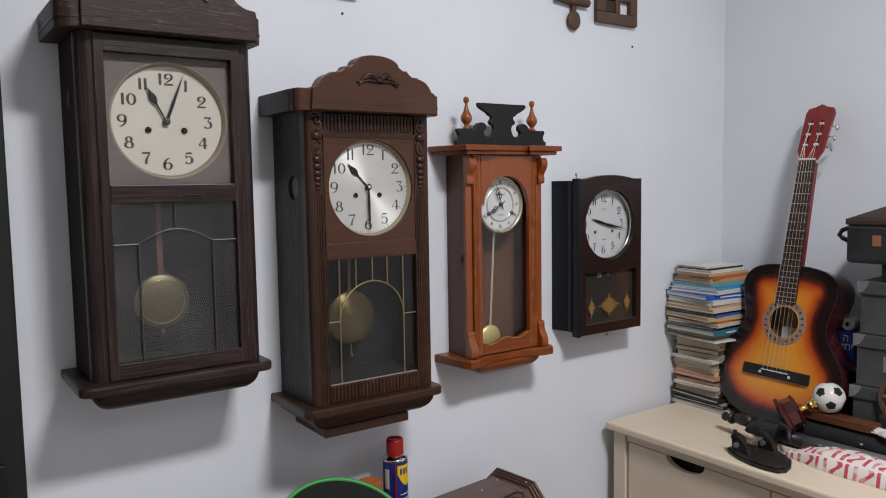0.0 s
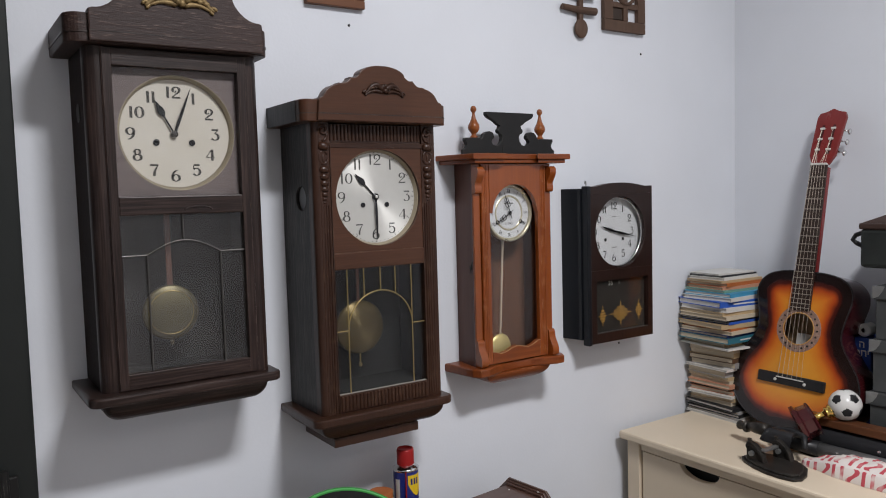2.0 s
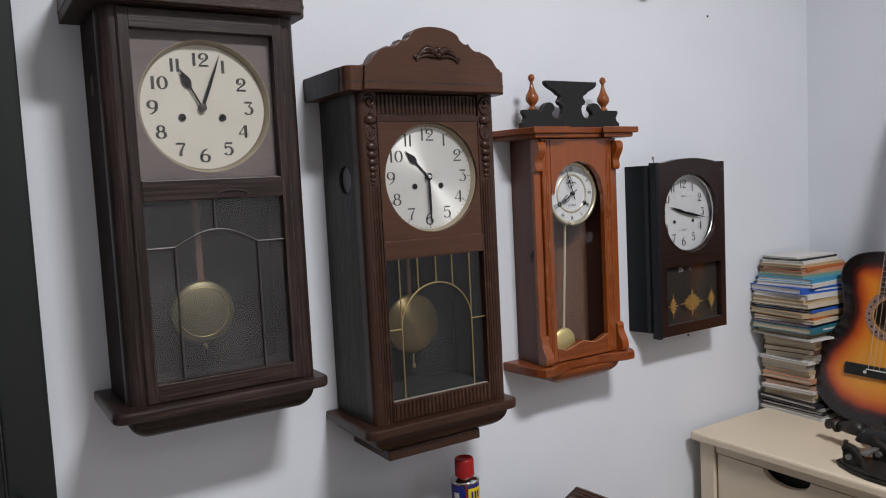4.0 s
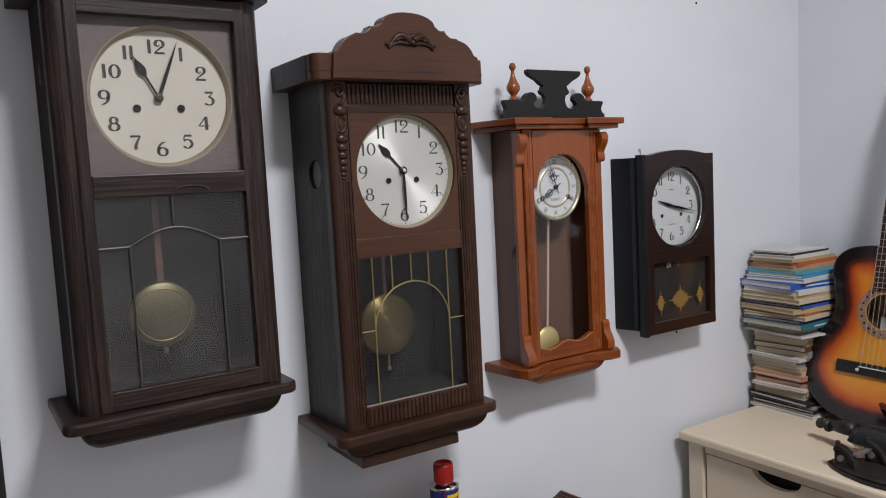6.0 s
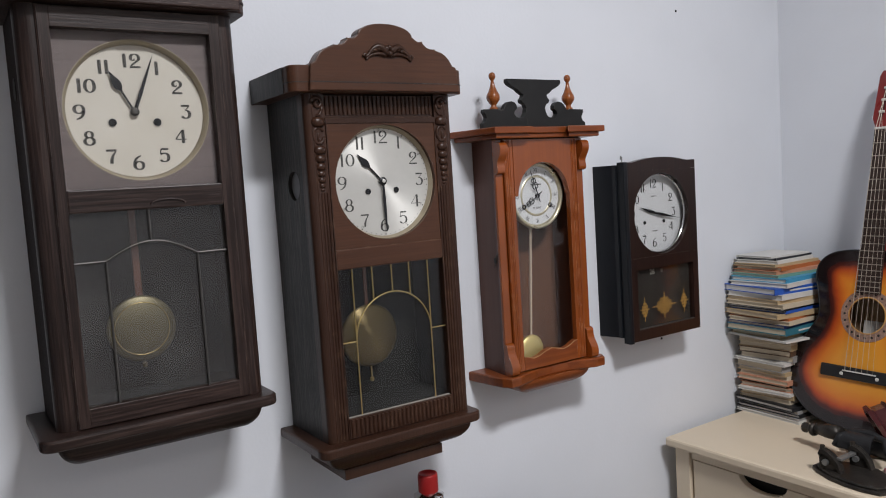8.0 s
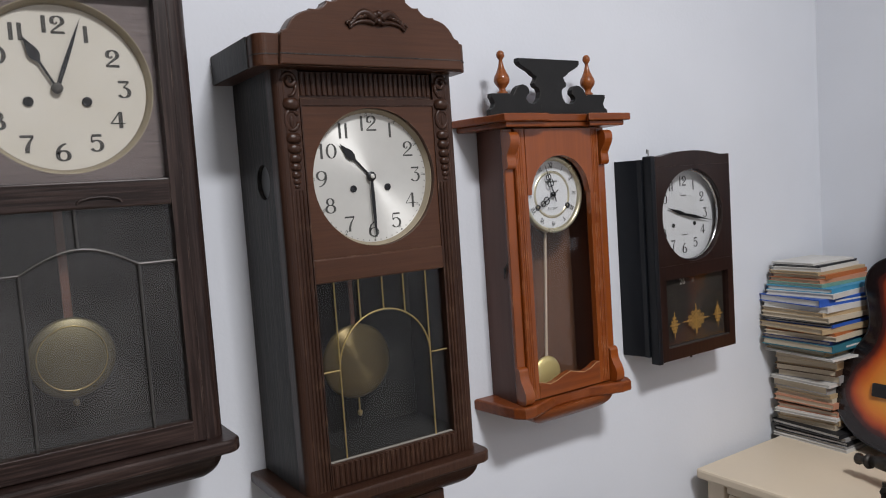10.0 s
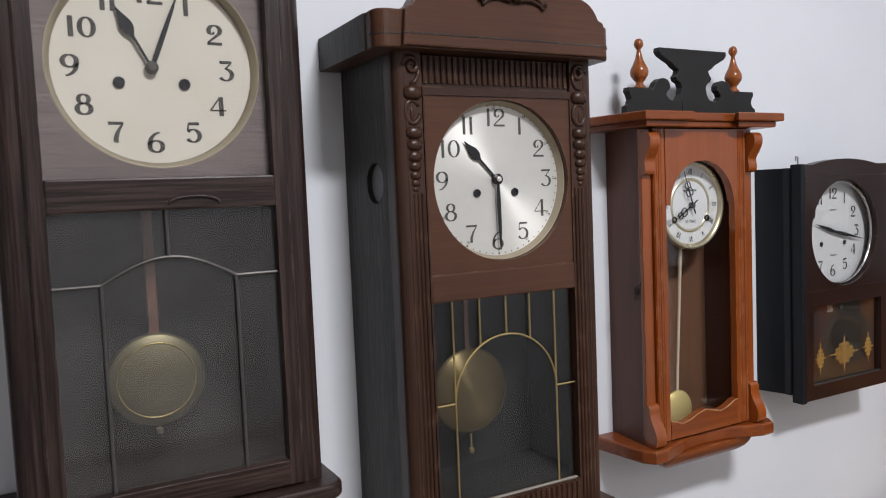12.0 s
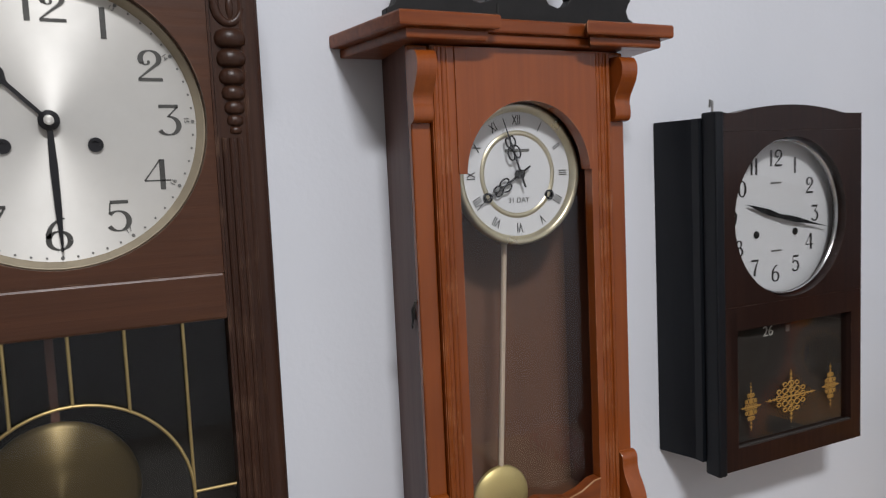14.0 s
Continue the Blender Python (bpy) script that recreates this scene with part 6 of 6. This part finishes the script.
for a, b, c, d in ((0.762, 0.902, 1.990, 2.008), (0.762, 0.902, 2.17, 2.188), (0.762, 0.78, 2.008, 2.17), (0.884, 0.902, 2.008, 2.17)):
    part("frame_bar", box(a, b, WALL_Y - 0.016, WALL_Y - 0.001, c, d, 0.002), FRW, board)
part("picture", box(0.78, 0.884, WALL_Y - 0.008, WALL_Y - 0.001, 2.008, 2.17), COV["tan"], board)
for x, zz in ((1.808, 1.965), (0.868, 1.955), (1.705, 1.135)):
    tagged(part("nail", lathe([(0.003, 0), (0.0025, 0.002), (0, 0.003)], Matrix.Translation((x, WALL_Y, zz)) @ ry, 10), INK), "small dark nail head in the wall", "nail")

# ---- low table under the clocks ----
table = thing("side_table", pose(0.85, 1.2, 0), "plain dark side table against the clock wall", "table")
part("tabletop", box(0.22, 1.50, 0.98, 1.445, 0.615, 0.64, 0.003), DARK_H, table)
for x in (0.25, 1.43):
    for y in (1.0, 1.39):
        part("leg", box(x, x + 0.04, y, y + 0.04, 0, 0.615, 0.003), DARK, table)
crate = tagged(part("wooden_crate", box(0.50, 1.03, 1.10, 1.43, 0.64, 0.80, 0.004), SPOON), "plain brown wooden crate on the table", "crate")

can = thing("spray_can", pose(0.931, 1.372, 0.80), "blue and yellow oil spray can with red cap", "spray can")
cm = Matrix.Translation((0.931, 1.372, 0.80))
CAN_BLUE = mat("can_blue", (0.012, 0.018, 0.14), 0.3, coat=0.3, amount=0.1)
CAN_RED = mat("cap_red", (0.30, 0.012, 0.012), 0.4, amount=0.2)
CAN_YEL = mat("can_yellow", (0.75, 0.50, 0.02), 0.35, amount=0.1)
part("body", lathe([(0, 0), (0.027, 0), (0.0285, 0.003), (0.0285, 0.160), (0.027, 0.163)], cm, 36), CAN_BLUE, can, smooth=True)
part("shoulder", lathe([(0.0275, 0.160), (0.0298, 0.163), (0.0298, 0.166), (0.027, 0.168), (0.020, 0.174), (0.0, 0.175)], cm, 36), CHROME, can, smooth=True)
part("cap", lathe([(0.0195, 0.170), (0.0195, 0.205), (0.018, 0.209), (0.016, 0.209), (0.015, 0.206), (0, 0.206)], cm, 32), CAN_RED, can, "red plastic cap", smooth=True)
part("straw", tube([(0.9155, 1.3462, 0.84), (0.9155, 1.3462, 0.965)], 0.0016, 8), CAN_RED, can, "thin red straw")


def wrap(name, a0, a1, prof, material, r=0.0288):
    """A printed field on the can: heights (low, high) at angles from a0 to a1."""
    bm = bmesh.new()
    n, rows = 14, []
    for i in range(n + 1):
        t = i / n
        a = radians(a0 + (a1 - a0) * t)
        lo, hi = prof(t)
        rows.append([bm.verts.new(cm @ Vector((rr * math.cos(a), rr * math.sin(a), h))) for rr, h in ((r, lo), (r, hi), (r - 0.0008, hi), (r - 0.0008, lo))])
    for a, b in zip(rows, rows[1:]):
        for j in range(4):
            bm.faces.new((a[j], a[(j + 1) % 4], b[(j + 1) % 4], b[j]))
    return part(name, bm, material, can, smooth=False)


wrap("yellow_shield", -112, -22, lambda t: (0.152 - 0.046 * math.sin(math.pi * (0.12 + 0.76 * t)), 0.154), CAN_YEL)
for k in range(3):
    wrap("emblem_bar", -100 + 15 * k, -91 + 15 * k, lambda t: (0.133, 0.147), CAN_BLUE, 0.0292)
for k in range(4):
    wrap("text_bar", -100 + 4 * (k % 2), -40 - 5 * (k % 2), lambda t: (0.086 - 0.010 * k, 0.088 - 0.010 * k), COV["white"])
wrap("side_panel_print", -175, -150, lambda t: (0.10, 0.145), COV["white"])

TRAY = Matrix.Translation((0.730, 1.235, 0.874)) @ Euler((radians(40), radians(22), radians(-30))).to_matrix().to_4x4()
tray = thing("round_tray", pose(0.70, 1.2, 0.80), "black round tray with bright green rim leaning on the crate", "tray")
part("disc", lathe([(0, 0), (0.085, 0.0), (0.108, 0.012), (0.110, 0.014), (0.106, 0.016), (0.084, 0.006), (0, 0.006)], TRAY @ Matrix.Diagonal((1.32, 1.15, 1, 1)), 56), mat("matt_black", (0.010, 0.011, 0.010), 0.8, spec=0.2), tray, smooth=True)
GREEN = mat("green_rim", (0.05, 0.30, 0.06), 0.4, amount=0.2)
part("rim", tube([TRAY @ Vector((0.1452 * math.cos(a), 0.1265 * math.sin(a), 0.014)) for a in [i * 2 * math.pi / 56 for i in range(57)]], 0.0045, 8), GREEN, tray, "bright green rim", smooth=True)
tin = thing("striped_tin", pose(0.885, 1.375, 0.80), "orange and yellow striped tin beside the spray can", "tin")
tnm = Matrix.Translation((0.872, 1.385, 0.80))
for k, (c, r) in enumerate((("tan", 0.027), ("orange", 0.0272), ("cream", 0.027), ("orange", 0.0272))):
    zz = 0.03 * k
    part("stripe", lathe([(0, zz), (r, zz), (r, zz + 0.029), (r - 0.002, zz + 0.0298), (0, zz + 0.0298)], tnm, 28), CAN_YEL if c == "tan" else COV[c], tin)
pack = thing("seed_packet", pose(1.0, 1.36, 0.80), "small yellow and green printed packet", "packet")
part("packet", box(0.965, 1.02, 1.36, 1.385, 0.80, 0.838, 0.002, m=None), CAN_YEL, pack)
part("printed_band", box(0.966, 1.0205, 1.3593, 1.3597, 0.815, 0.826), COV["green"], pack)

# octagonal wooden case
XA = Vector((0.99, 0.10, 0.0)).normalized()
YA = Vector((-XA.y, XA.x, 0)).normalized()
ZA = XA.cross(YA)
OM = Matrix.Translation((1.228, 1.305, 0.870)) @ Matrix((XA, YA, ZA)).transposed().to_4x4()
octc = thing("wooden_case", OM, "brown varnished octagonal wooden case with moulded rim", "wooden case", world_coords=False)
OAK = mat("varnished_case", (0.085, 0.042, 0.030), 0.35, second=(0.060, 0.028, 0.020), scale=(6, 70, 70), coat=0.3, blot=0.2)


def octagon(g):
    return [(-0.06 - g * 0.4, g), (0.06 + g * 0.4, g), (0.115 + g, -0.055 + g * 0.4), (0.115 + g, -0.20), (-0.115 - g, -0.20), (-0.115 - g, -0.055 + g * 0.4)]


part("body", prism(octagon(-0.010), -0.22, -0.012, "x", 0.003), OAK, octc)
for k, g in enumerate((-0.004, 0.0, 0.004)):
    part("rim_moulding", prism(octagon(g), -0.013 + 0.006 * k, -0.0065 + 0.006 * k, "x", 0.0015), OAK, octc)
for x, y in ((-0.03, 0.03), (-0.10, 0.01), (-0.008, -0.045)):
    part("paint_speck", lathe([(0.0025, 0), (0.002, 0.0006), (0, 0.0008)], Matrix.Translation((x, y, -0.010 if x < -0.02 else 0.0)), 8), COV["white"], octc)
wire = thing("black_cable", pose(1.1, 1.22, 0.86), "thin black cable lying over the wooden case", "cable")
part("cable", tube([(1.02, 1.19, 0.845), (1.06, 1.20, 0.872), (1.12, 1.215, 0.874), (1.165, 1.225, 0.873), (1.18, 1.22, 0.868), (1.17, 1.205, 0.86)], 0.003, 8), PLASTIC_BLACK, wire, smooth=True)
